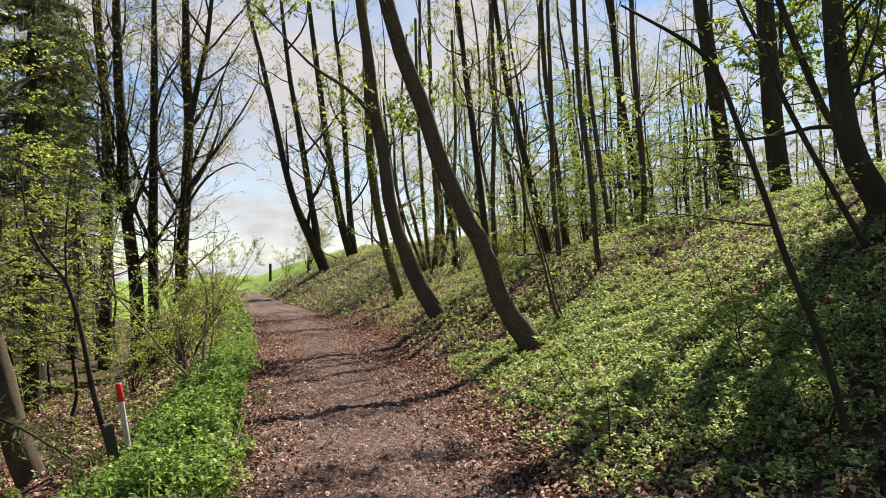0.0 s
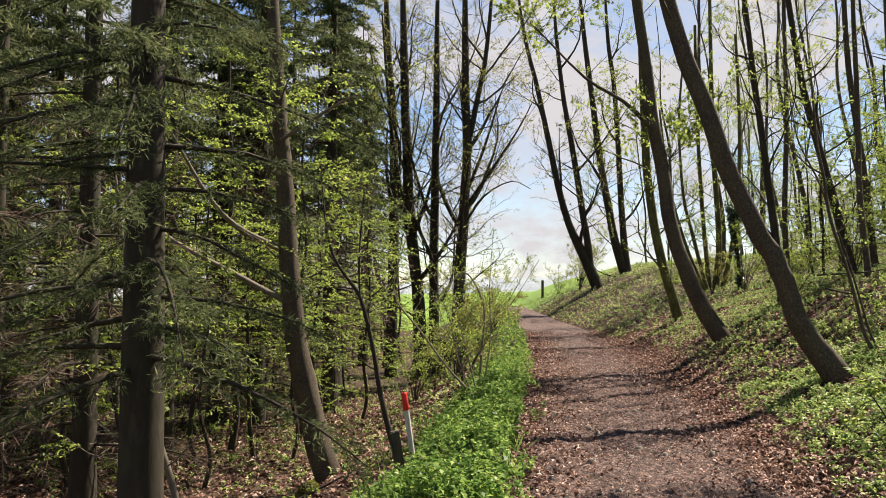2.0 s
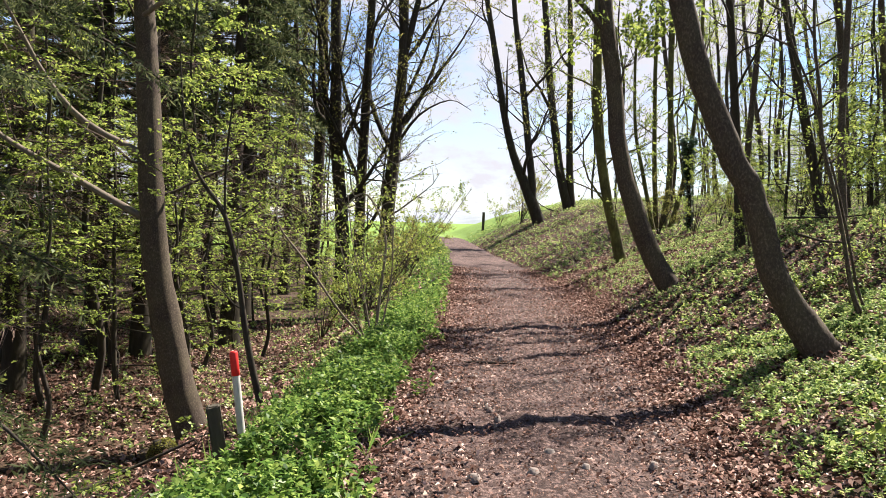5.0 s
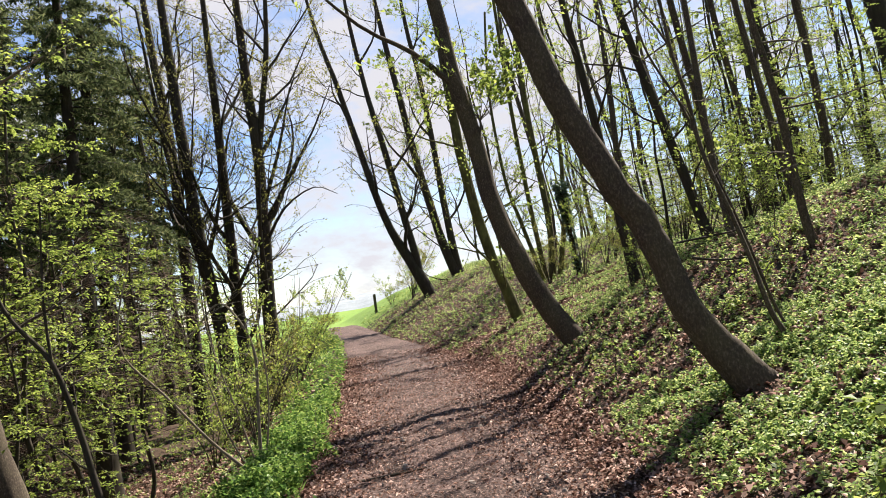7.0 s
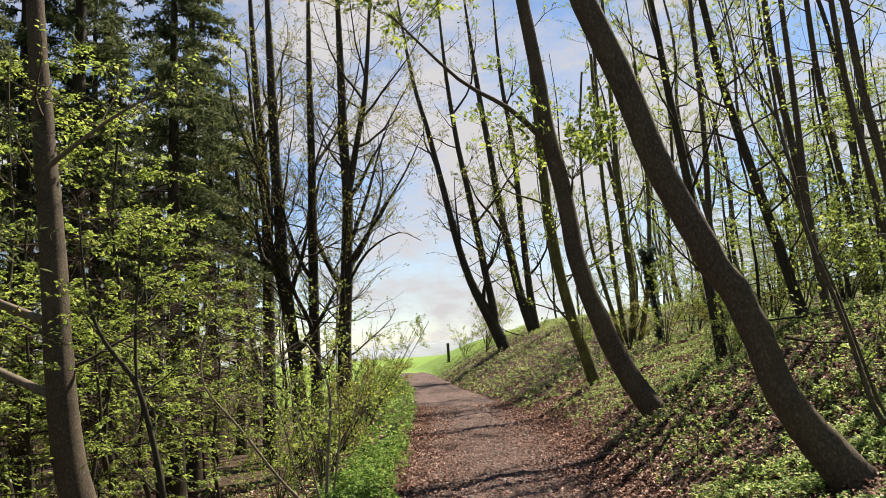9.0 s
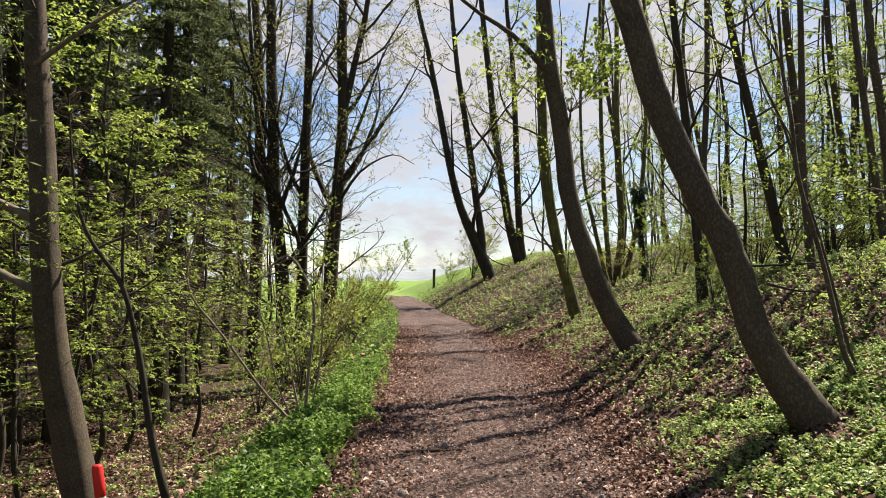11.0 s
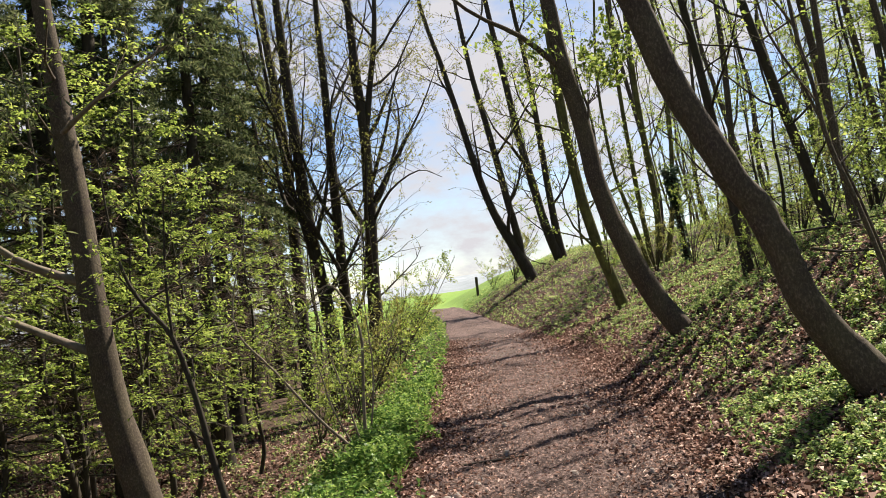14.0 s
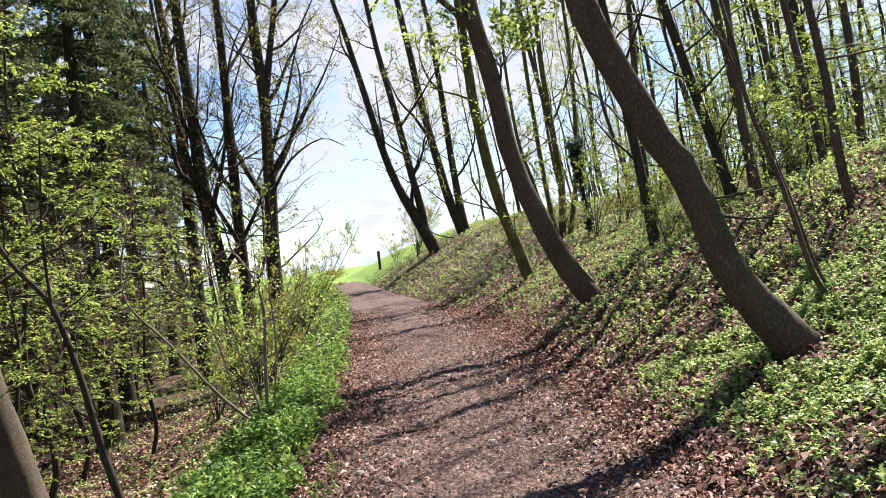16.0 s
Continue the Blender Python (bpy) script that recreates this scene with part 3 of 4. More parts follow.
# stem with an added dense crown above the view that shades the near path
tree("bank_tree", "leaning tree on bank, full young crown added for shade", [[
    (8.4, 14.6, up_from(8.4, 14.6), 0.062), (8.25, 14.6, 2.85, 0.057), (7.57, 14.6, 3.74, 0.055), (6.92, 14.6, 5.24, 0.052), (6.3, 14.7, 7.2, 0.05), (5.9, 15.0, 9.2, 0.04), (5.6, 15.3, 11.8, 0.02)]],
    47, count=26, start=0.5, reach=3.2, rise=0.3, leaf=0.1, per_twig=26, twigs=6, sides=10, bark=M_BARK_DARK, group="trees on the bank", split=False)

for seed, (stems, extra) in enumerate([
        ([[(-4.5, 34, -1.3, 0.27), (-4.62, 34, 1.05, 0.22), (-4.94, 34, 4.26, 0.2), (-5.09, 34, 7.32, 0.17), (-5.25, 34, 10.6, 0.14), (-5.4, 34, 16, 0.04)], [(-4.75, 34, 2.4, 0.1), (-5.3, 34, 5.0, 0.09), (-5.75, 34, 8.0, 0.07), (-6.1, 34, 12, 0.03)]], []),
        ([[(-4.05, 34.4, -1.1, 0.22), (-4.09, 34.4, 1.57, 0.18), (-4.09, 34.4, 5.15, 0.16), (-4.05, 34.4, 10.6, 0.11), (-4.0, 34.4, 16, 0.03)]], []),
        ([[(-3.15, 34, -0.7, 0.28), (-3.12, 34, 1.38, 0.23), (-3.0, 34, 3.7, 0.2), (-2.87, 34, 6.6, 0.17), (-2.95, 34, 10.6, 0.13), (-3.0, 34, 16, 0.04)], [(-2.88, 34, 6.5, 0.12), (-2.5, 34, 8.39, 0.1), (-2.11, 34, 10.6, 0.08), (-1.8, 34, 15, 0.03)]],
         [[(-2.99, 34, 4.41, 0.08), (-2.09, 33.8, 5.66, 0.06), (-0.99, 33.6, 7.28, 0.03), (-0.3, 33.5, 8.6, 0.012)], [(-2.95, 34, 3.9, 0.06), (-2.2, 33.6, 4.9, 0.04), (-1.2, 33.3, 5.4, 0.02), (-0.5, 33.2, 5.1, 0.01)], [(-2.9, 34, 5.0, 0.07), (-2.2, 34, 6.8, 0.05), (-1.6, 34, 8.8, 0.02)]]),
        ([[(-6.0, 36, -1.8, 0.22), (-5.95, 36, 5.46, 0.17), (-6.09, 36, 9.35, 0.14), (-6.27, 36, 11.3, 0.12), (-6.5, 36, 17, 0.03)]], [])]):
    tree("ravine_tree", "tall dark tree with budding branches beside the path", stems, 50 + seed, count=11, start=0.12, reach=2.7, rise=0.55, up=0.1, leaf=0.07, per_twig=6, twigs=7, limbs=5, limb_len=5.0, bark=M_BARK_DARK, foliage=M_LEAF_OLIVE, extra=extra, group="dark trees above the ravine")

tree("ravine_beech", "grey beech trunk with pale bare limbs in the ravine", [[
    (-3.68, 18.7, -2.1, 0.26), (-3.95, 18.7, -1.5, 0.235), (-4.25, 18.7, -0.47, 0.21), (-4.48, 18.7, 0.59, 0.19), (-4.6, 18.7, 1.66, 0.175), (-4.69, 18.7, 2.75, 0.16), (-4.77, 18.7, 3.84, 0.15), (-4.9, 18.7, 5.0, 0.13), (-5.1, 18.7, 8, 0.09), (-5.2, 18.7, 13, 0.03)]],
    61, count=9, start=0.4, reach=2.6, rise=0.25, leaf=0.06, per_twig=9, sides=20, rough=0.11, bark=M_BARK, layer=True, flat=2.5, limb_bark=M_BARK_PALE,
    extra=[[(-4.6, 18.7, 1.2, 0.06), (-5.68, 18.5, 1.79, 0.05), (-6.47, 18.3, 2.22, 0.04), (-7.36, 18.2, 2.83, 0.03), (-7.87, 18.1, 3.25, 0.015)],
           [(-4.72, 18.7, 2.15, 0.055), (-5.56, 18.6, 2.57, 0.045), (-6.07, 18.5, 3.12, 0.035), (-6.51, 18.5, 3.81, 0.025), (-6.9, 18.4, 4.51, 0.012)],
           [(-4.8, 18.6, 4.1, 0.04), (-4.3, 18.3, 4.3, 0.03), (-3.6, 18.0, 4.6, 0.02), (-3.0, 17.8, 4.8, 0.008)]])
tree("ravine_sapling", "dark crooked sapling with young leaves in ravine", [[
    (-2.39, 17, -0.95, 0.05), (-2.6, 17, -0.16, 0.04), (-2.73, 17, 0.54, 0.034), (-2.95, 17, 1.36, 0.028), (-3.3, 17, 1.83, 0.022), (-3.5, 17, 2.4, 0.016), (-3.6, 17, 3.4, 0.006)],
    [(-2.95, 17, 1.36, 0.018), (-2.97, 17, 2.0, 0.015), (-2.9, 17, 3.0, 0.008)]],
    62, count=14, start=0.25, reach=1.4, rise=0.15, leaf=0.048, per_twig=14, layer=True, flat=2.5, sides=8, bark=M_BARK_DARK, flare=False)
tree("hazel_bush", "bare arching hazel bush with pale stems on verge", [
    [(-1.21, 18, -0.3, 0.021), (-1.72, 18, 0.22, 0.017), (-2.17, 18, 0.82, 0.015), (-2.56, 18, 1.28, 0.013), (-2.58, 18, 1.74, 0.011), (-2.42, 18, 2.26, 0.008), (-2.3, 18, 2.9, 0.004)],
    [(-1.18, 18, -0.3, 0.023), (-1.14, 18, 0.53, 0.019), (-1.1, 18, 1.19, 0.016), (-1.33, 18, 1.69, 0.013), (-1.52, 18, 1.72, 0.011), (-1.8, 18, 1.4, 0.009), (-2.1, 18, 1.1, 0.005)],
    [(-1.2, 18.05, -0.3, 0.013), (-1.4, 18.1, 0.5, 0.011), (-1.6, 18.2, 1.2, 0.008), (-1.75, 18.3, 2.2, 0.004)],
    [(-1.16, 18.0, -0.3, 0.013), (-1.0, 18.0, 0.6, 0.010), (-1.02, 18.0, 1.5, 0.007), (-0.95, 18.0, 2.5, 0.004)],
    [(-1.24, 17.95, -0.3, 0.012), (-1.5, 17.9, 0.3, 0.010), (-1.62, 17.8, 0.9, 0.007), (-1.9, 17.7, 1.7, 0.004)]],
    63, count=11, start=0.2, reach=0.95, rise=0.35, leaf=0.042, per_twig=4, twigs=6, sides=8, bark=M_BARK_PALE, category="bush", flare=False)


root = empty("root_stump", (-3.3, 30.2, up_from(-3.3, 30.2)), "dark mossy uprooted stump below the trees", "stump")
q0 = np.random.default_rng(64)
build("trunk", *tube(smooth_line([(0, 0, -0.3), (0.05, 0, 0.5), (0.15, 0.1, 1.0), (0.2, 0.1, 1.15)], 4), np.r_[np.linspace(0.55, 0.36, 10), 0.25, 0.12, 0.02], 14, 0.16, q0), M_BARK_DARK, root, True)
for a in np.arange(7) * 0.9:
    build("root", *tube(part_line((0.3 * math.cos(a), 0.3 * math.sin(a), 0.5 + 0.1 * math.sin(3 * a)), (math.cos(a), math.sin(a), 0.2), 0.8, q0, -0.1), np.linspace(0.07, 0.012, 5), 6, 0.1, q0), M_BARK_DARK, root, True)


tree("slim_tree", "slim pale twin-stemmed tree in the ravine", [
    [(-4.5, 14.5, -2.15, 0.065), (-4.56, 14.5, -1.74, 0.055), (-4.71, 14.5, -0.99, 0.046), (-4.96, 14.5, -0.31, 0.042), (-5.06, 14.5, 0.2, 0.037), (-5.19, 14.5, 1.05, 0.032), (-5.4, 14.5, 4.0, 0.012)],
    [(-4.74, 14.5, -2.15, 0.05), (-4.86, 14.5, -1.4, 0.045), (-5.0, 14.5, -0.79, 0.04), (-5.17, 14.5, 0.06, 0.035), (-5.6, 14.5, 3.0, 0.012)]],
    65, count=8, start=0.4, reach=1.3, rise=0.2, leaf=0.06, per_twig=7, sides=8, bark=M_BARK_PALE, flare=False)
q1 = np.random.default_rng(66)
for seed, (x, y) in enumerate([(3.85, 16.7), (4.45, 16.9), (4.95, 17.3), (2.75, 16.9), (2.95, 9.2), (2.2, 10.0), (3.3, 9.9), (3.7, 10.7), (3.5, 8.7), (4.3, 12.1), (2.6, 11.6), (5.0, 14.2), (-2.9, 14.2), (-3.3, 13.4), (-2.7, 15.6), (-3.6, 15.8)]):
    z, lx, ly, hh = up_from(x, y), q1.normal(0, 0.15), q1.normal(0, 0.1), q1.uniform(0.25, 0.6)
    tree("beech_seedling", "small beech seedling with bright yellow-green leaves", [[(x, y, z, 0.007), (x + lx * 0.5, y + ly, z + hh * 0.6, 0.005), (x + lx, y + ly, z + hh, 0.003)]],
         120 + seed, split=False, count=6, start=0.3, reach=0.45, rise=0.1, up=0.0, twigs=4, per_twig=5, leaf=0.05, sides=5, bark=M_BARK_DARK, flare=False, flat=2.5, layer=True, category="seedling", group="beech seedlings")


# ---- conifers ----
def spruce(name, label, place, height, radius, seed, first=1.0, reach=2.4, count=70, droop=0.25, dead=0.0, group="", blade=0.12, per=11, slim=0.16):
    """A spruce: straight trunk, whorls of drooping branches, hanging sprays of needles; the lowest may be dead twigs."""
    rng = np.random.default_rng(seed)
    root = empty(name, place, label, "tree", group)
    h = np.linspace(0, 1, 14)
    line = np.column_stack([0.03 * np.sin(h * 5 + seed), 0.03 * np.cos(h * 4), h * height])
    rad = radius * (1 - h) ** 0.8 + 0.01
    line, rad = np.vstack([[0, 0, -0.3], line]), np.r_[radius * 1.5, rad]
    rad[1] *= 1.25
    build("trunk", *tube(line, rad, 14, 0.05, rng), M_BARK_DARK, root, True)
    wood, blades, bare = Heap(), Heap(), Heap()
    for k in range(count):
        s = (k + rng.uniform()) / count
        z = first + (height - first) * s
        az = rng.uniform(0, 6.283)
        ln = reach * (1 - s) ** 0.7 * rng.uniform(0.6, 1.15) + 0.2
        d = np.array([math.cos(az), math.sin(az), 0.05])
        bl = part_line((0, 0, z), d, ln, rng, -droop * 0.35, 5, 0.06)
        wood.add(*tube(bl, np.linspace(0.012 + 0.008 * ln, 0.004, 6), 4))
        isdead = rng.uniform() < dead * max(0, 1 - s * 2.2)
        m = int(24 * ln) + 5
        q = rng.uniform(0.1, 1, m) * 5
        j = np.minimum(q.astype(int), 4)
        p = bl[j] + (bl[j + 1] - bl[j]) * (q - j)[:, None]
        lat = np.cross(d, [0, 0, 1.0])
        out = d[None] * 0.6 + lat[None] * rng.choice([-1, 1], m)[:, None] * rng.uniform(0.3, 1.1, m)[:, None] + np.array([0, 0, -0.5]) * rng.uniform(0.2, 1.4, m)[:, None]
        out = unit(out)
        tl = 0.34 * rng.uniform(0.5, 1.3, m)[:, None] * (0.6 + 0.4 * ln / reach)
        if isdead:
            for c in range(2):
                bare.add(*leaves(p, out + rng.normal(0, 0.3, (m, 3)), 0.34, rng, 0.3, 0.025, 0.02))
            continue
        for c in range(per):
            a = p + out * tl * (c / per) + rng.normal(0, 0.01, (m, 3))
            blades.add(*leaves(a, out * 0.8 + rng.normal(0, 0.45, (m, 3)), blade, rng, 0.4, slim, 0.04))
    tagged(build("branchwork", *wood.out(), M_BARK_DARK, root, True), kind="stuff")
    if blades.n:
        build("foliage", *blades.out(), M_NEEDLE, root)
    if bare.n:
        tagged(build("dead_twigwork", *bare.out(), M_DEADTWIG, root), kind="stuff")
    return root


spruce("spruce", "dark spruce with shaggy drooping boughs above the ravine", (-3.62, 11.5, up_from(-3.62, 11.5)), 15, 0.2, 71, 2.5, 2.1, 110, 0.3, blade=0.06, per=22, slim=0.17)
far_spruce = spruce("spruce", "dense dark spruce in the shaded wood", (-6.2, 27.5, up_from(-6.2, 27.5)), 16, 0.22, 72, 2.0, 2.4, 130, 0.3, 1.5, "spruces in the wood", blade=0.135, per=9, slim=0.27)
bare_spruce = spruce("spruce", "spruce with dead brown lower twigs in wood", (-8.2, 21.5, up_from(-8.2, 21.5)), 17, 0.17, 73, 1.0, 2.0, 110, 0.2, 1.6, "spruces in the wood", blade=0.12, per=8, slim=0.22)
rng = np.random.default_rng(5)
for x, y in [(-8.6, 25.2), (-9.3, 30), (-12.5, 24), (-11.2, 20.5), (-7.4, 32.5), (-8, 40), (-12, 42), (-16, 47), (-22, 40), (-26, 50), (-13, 53), (-9.5, 48), (-30, 36), (-18, 56), (-25, 30), (-14, 31), (-11, 35), (-17, 27), (-16, 37), (-21, 33), (-10, 43), (-19, 44)]:
    copy_thing(far_spruce, pose(x, y, up_from(x, y, -0.05), 0, 0, rng.uniform(0, 360)) @ Matrix.Scale(rng.uniform(0.85, 1.15), 4))
for x, y in [(-6.6, 15.6), (-9.4, 17.5), (-7.6, 25.5), (-10.4, 14.5), (-13.5, 18), (-9.8, 24), (-14.5, 22.5), (-16, 16), (-12, 28), (-18, 21), (-20, 26), (-6.9, 12.4), (-9.5, 11)]:
    copy_thing(bare_spruce, pose(x, y, up_from(x, y, -0.05), 0, 0, rng.uniform(0, 360)) @ Matrix.Scale(rng.uniform(0.8, 1.2), 4))


# ---- the wood behind ----
def straight(seed, h, r, lean=0.06, wob=0.12):
    q = np.random.default_rng(seed)
    return [[(-lean * h * s + q.normal(0, wob) * (s > 0), q.normal(0, wob) * (s > 0), h * s, max(r * (1 - s) ** 0.7, 0.02)) for s in (0, 0.12, 0.28, 0.45, 0.62, 0.8, 1.0)]]


def move_all(stems, x, y):
    z = up_from(x, y)
    return [[(a + x, b + y, c + z, r) for a, b, c, r in st] for st in stems]


tall = [tree("wood_tree", "tall slender woodland tree in young leaf", move_all(straight(80 + i, 15 + i, 0.075 + 0.015 * i, 0.1, 0.16), 9 + 2.5 * i, 36 + 3 * i), 80 + i, split=False, count=11, start=0.15, reach=2.1, leaf=0.055, per_twig=20, limbs=2, limb_len=4.5, sides=7, bark=(M_BARK, M_BARK_DARK)[i % 2], foliage=(M_LEAF, M_LEAF_OLIVE)[i % 2], group="woodland trees") for i in range(4)]
young = [tree("young_beech", "young beech with layered fresh yellow-green leaves", move_all(straight(90 + i, 4.2 + i, 0.035 + 0.008 * i, 0.05, 0.06), 7.0 + i * 1.7, 22 + 2.2 * i), 90 + i, count=20, start=0.15, reach=1.9, rise=0.1, up=0.0, twigs=7, leaf=0.055, per_twig=18, sides=6, bark=M_BARK_DARK, group="young beeches", flare=False, flat=2.5, split=False, layer=True) for i in range(3)]
rng = np.random.default_rng(9)


def scatter(models, count, x0, x1, y0, y1, gap, sizes, keep=lambda x, y: True):
    done = []
    for _ in range(count * 30):
        if len(done) >= count:
            break
        x, y = rng.uniform(x0, x1), rng.uniform(y0, y1)
        if not keep(x, y) or any((x - a) ** 2 + (y - b) ** 2 < gap * gap for a, b in done):
            continue
        done.append((x, y))
        copy_thing(models[len(done) % len(models)], pose(x, y, up_from(x, y, -0.05), 0, 0, rng.uniform(-50, 50)) @ Matrix.Scale(rng.uniform(*sizes), 4))


scatter(tall, 34, 7, 40, 30, 80, 2.1, (0.8, 1.25), lambda x, y: x > 5 + (y - 24) * 0.06)
# slim stems added where their shadows fall as streaks across the path
slim = tree("bank_tree", "slim bare-twigged stem added on bank for shadow streaks", move_all(straight(97, 14, 0.07, 0.08, 0.12), 6.3, 21.4), 97, split=False, count=9, start=0.35, reach=1.4, rise=0.7, twigs=3, per_twig=2, leaf=0.045, sides=8, bark=M_BARK, group="trees on the bank")
for x, y, k in [(6.9, 20.3, 0.85), (5.4, 19.4, 0.8), (7.6, 22.6, 1.0), (5.1, 22.8, 0.95), (8.3, 21.6, 1.05)]:
    copy_thing(slim, pose(x, y, up_from(x, y, -0.05), 0, 0, 47 * x) @ Matrix.Scale(k, 4))
scatter(tall, 30, -32, -5, 30, 62, 2.2, (0.8, 1.2), lambda x, y: x < -6 - max(0, y - 40) * 0.25)
# added trees: the near ones stand out of view to shade bank and path
full = tree("wood_tree", "broad added woodland tree with full green shading crown", move_all(straight(88, 13, 0.15, 0.0), 9.6, 13.9), 88, split=False, count=30, start=0.45, reach=3.0, leaf=0.14, per_twig=42, sides=8, bark=M_BARK_DARK, group="woodland trees")
for x, y in [(9.8, 15.3), (12.0, 17.2), (11.0, 14.6), (8.7, 13.2), (13.6, 18.0), (12.4, 15.2), (10.6, 12.8), (19.0, 26.0), (22.0, 29.0), (17.5, 29.5), (24.5, 33.0), (20.5, 34.0), (27.0, 38.0)]:
    copy_thing(full, pose(x, y, up_from(x, y, -0.05), 0, 0, rng.uniform(0, 360)) @ Matrix.Scale(rng.uniform(0.85, 1.0), 4))
# unseen woodland added behind the camera to hold back sky light
scatter(tall, 26, -24, 24, -26, 1.5, 2.4, (0.8, 1.2), lambda x, y: abs(x - 0.7) > 3.2)
scatter(young, 18, -14, 14, -14, 3.5, 1.6, (0.8, 1.2), lambda x, y: abs(x - 0.7) > 3.2)
scatter(young, 56, 6.5, 26, 21, 48, 1.2, (0.6, 1.2), lambda x, y: x > 6.5 + (y - 21) * 0.15)
scatter(young, 58, 7.0, 21, 20, 34, 0.7, (0.28, 0.6), lambda x, y: x > 7 + (y - 20) * 0.05)
for x, y, k in [(8.0, 18.4, 0.7), (6.0, 23.3, 1.0), (7.2, 20.8, 0.45), (7.7, 19.0, 0.42), (8.8, 18.6, 0.5)]:
    copy_thing(young[0], pose(x, y, up_from(x, y, -0.05), 0, 0, 130 * x) @ Matrix.Scale(k, 4))
scatter(tall, 20, 9, 40, 27, 70, 1.6, (0.5, 0.85), lambda x, y: x > 7 + (y - 27) * 0.1)
spray = tree("young_beech", "spreading young beech with dense layered fresh leaves", move_all(straight(96, 6.4, 0.055, 0.04, 0.08), -7.0, 20.4), 96, split=False, count=26, start=0.34, reach=2.4, rise=0.03, up=-0.01, twigs=9, leaf=0.058, per_twig=19, sides=7, bark=M_BARK_DARK, group="young beeches", flare=False, flat=2.5, layer=True)
for x, y, s in [(-8.6, 18.6, 1.1), (-8.8, 22.8, 1.2), (-10.2, 20.4, 1.2), (-6.9, 16.2, 0.8), (-6.9, 21.9, 1.45), (-7.6, 24.0, 1.4), (-4.9, 26.0, 0.9), (-5.7, 22.8, 1.2), (-7.4, 18.2, 1.25), (-5.3, 21.2, 0.75), (-6.2, 18.9, 0.8), (-5.8, 24.6, 1.0)]:
    copy_thing(spray, pose(x, y, up_from(x, y, -0.05), 0, 0, 40 * x) @ Matrix.Scale(s, 4))
scatter(young, 34, -22, -6, 36, 54, 1.2, (0.9, 1.4))
scatter(young, 18, -13, -3.4, 20, 40, 1.1, (0.5, 1.1), lambda x, y: x < -3.4 - (y > 30) * 1.2)



def shrub(seed, h):
    """A many-stemmed shrub, thin twigs with small new leaves."""
    q = np.random.default_rng(seed)
    st = []
    for _ in range(7):
        a, s = q.uniform(0, 6.28), q.uniform(0.25, 0.75)
        st.append([(0.04 * math.cos(a) + s * h * math.cos(a) * k ** 1.4, 0.04 * math.sin(a) + s * h * math.sin(a) * k ** 1.4, h * k * q.uniform(0.85, 1.1), 0.014 * (1 - 0.8 * k)) for k in (0, 0.3, 0.65, 1.0)])
    return st


shrubs = [tree("shrub", "thin-twigged shrub with tiny new leaves", move_all(shrub(110 + i, 1.6 + 0.5 * i), (-1.7, -2.2, -1.9)[i], (21.0, 24.0, 28.5)[i]), 110 + i, split=False, count=5, start=0.2, reach=0.9, rise=0.35, leaf=0.05, per_twig=10, twigs=5, sides=5, bark=(M_BARK, M_BARK_DARK)[i % 2], foliage=(M_LEAF, M_LEAF_OLIVE)[i % 2], category="bush", group="shrubs", flare=False) for i in range(3)]
scatter(shrubs, 9, -4.2, -1.0, 21.5, 44, 0.9, (0.7, 1.2), lambda x, y: 0.9 < np.interp(y, EDGE_Y, EDGE_X) - x < 3.0)
scatter(shrubs, 12, 4.0, 9.0, 20, 34, 1.2, (0.5, 1.0))
scatter(shrubs, 4, 0.6, 2.6, 47, 54, 1.2, (0.9, 1.3))

# ---- ground cover and litter ----
def on_ground(n, x0, x1, y0, y1, keep, q):
    x, y = q.uniform(x0, x1, n), q.uniform(y0, y1, n)
    ok = keep(x, y, q.uniform(0, 1, n))
    x, y = x[ok], y[ok]
    return np.column_stack([x, y, ground_z(x, y)])


def herbs(name, spots, height, leaf, per, mat, label, q, category="plants", lift=0.5, wide=0.6):
    n = len(spots)
    hgt = height * q.uniform(0.4, 1.3, n) * np.clip(0.95 + 0.8 * waves(spots[:, 0] + 4, spots[:, 1], 2.6), 0.35, 1.8)
    tops = spots + np.column_stack([q.normal(0, 0.03, n), q.normal(0, 0.03, n), hgt])
    at = np.repeat(tops, per, 0)
    az = np.tile(np.arange(per) * 2.4, n) + np.repeat(q.uniform(0, 6, n), per)
    down = q.uniform(0.0, 0.7, n * per)
    at = at + np.column_stack([0 * az, 0 * az, -down * np.repeat(hgt, per)])
    way = np.column_stack([np.cos(az), np.sin(az), q.normal(lift * 0.2, 0.25, n * per)])
    return tagged(build(name, *leaves(at, way, leaf, q, 1.6, wide, 0.12), mat), label, category, "", "stuff")


q = np.random.default_rng(21)


def bank_side(x, y):
    return x - np.interp(y, BANK_Y, BANK_X)


def verge_side(x, y):
    return np.interp(y, EDGE_Y, EDGE_X) - x


def patchy(x, y):
    return 0.6 + 0.6 * waves(x, y, 0.9) + 0.6 * waves(x + 9, y, 2.3)


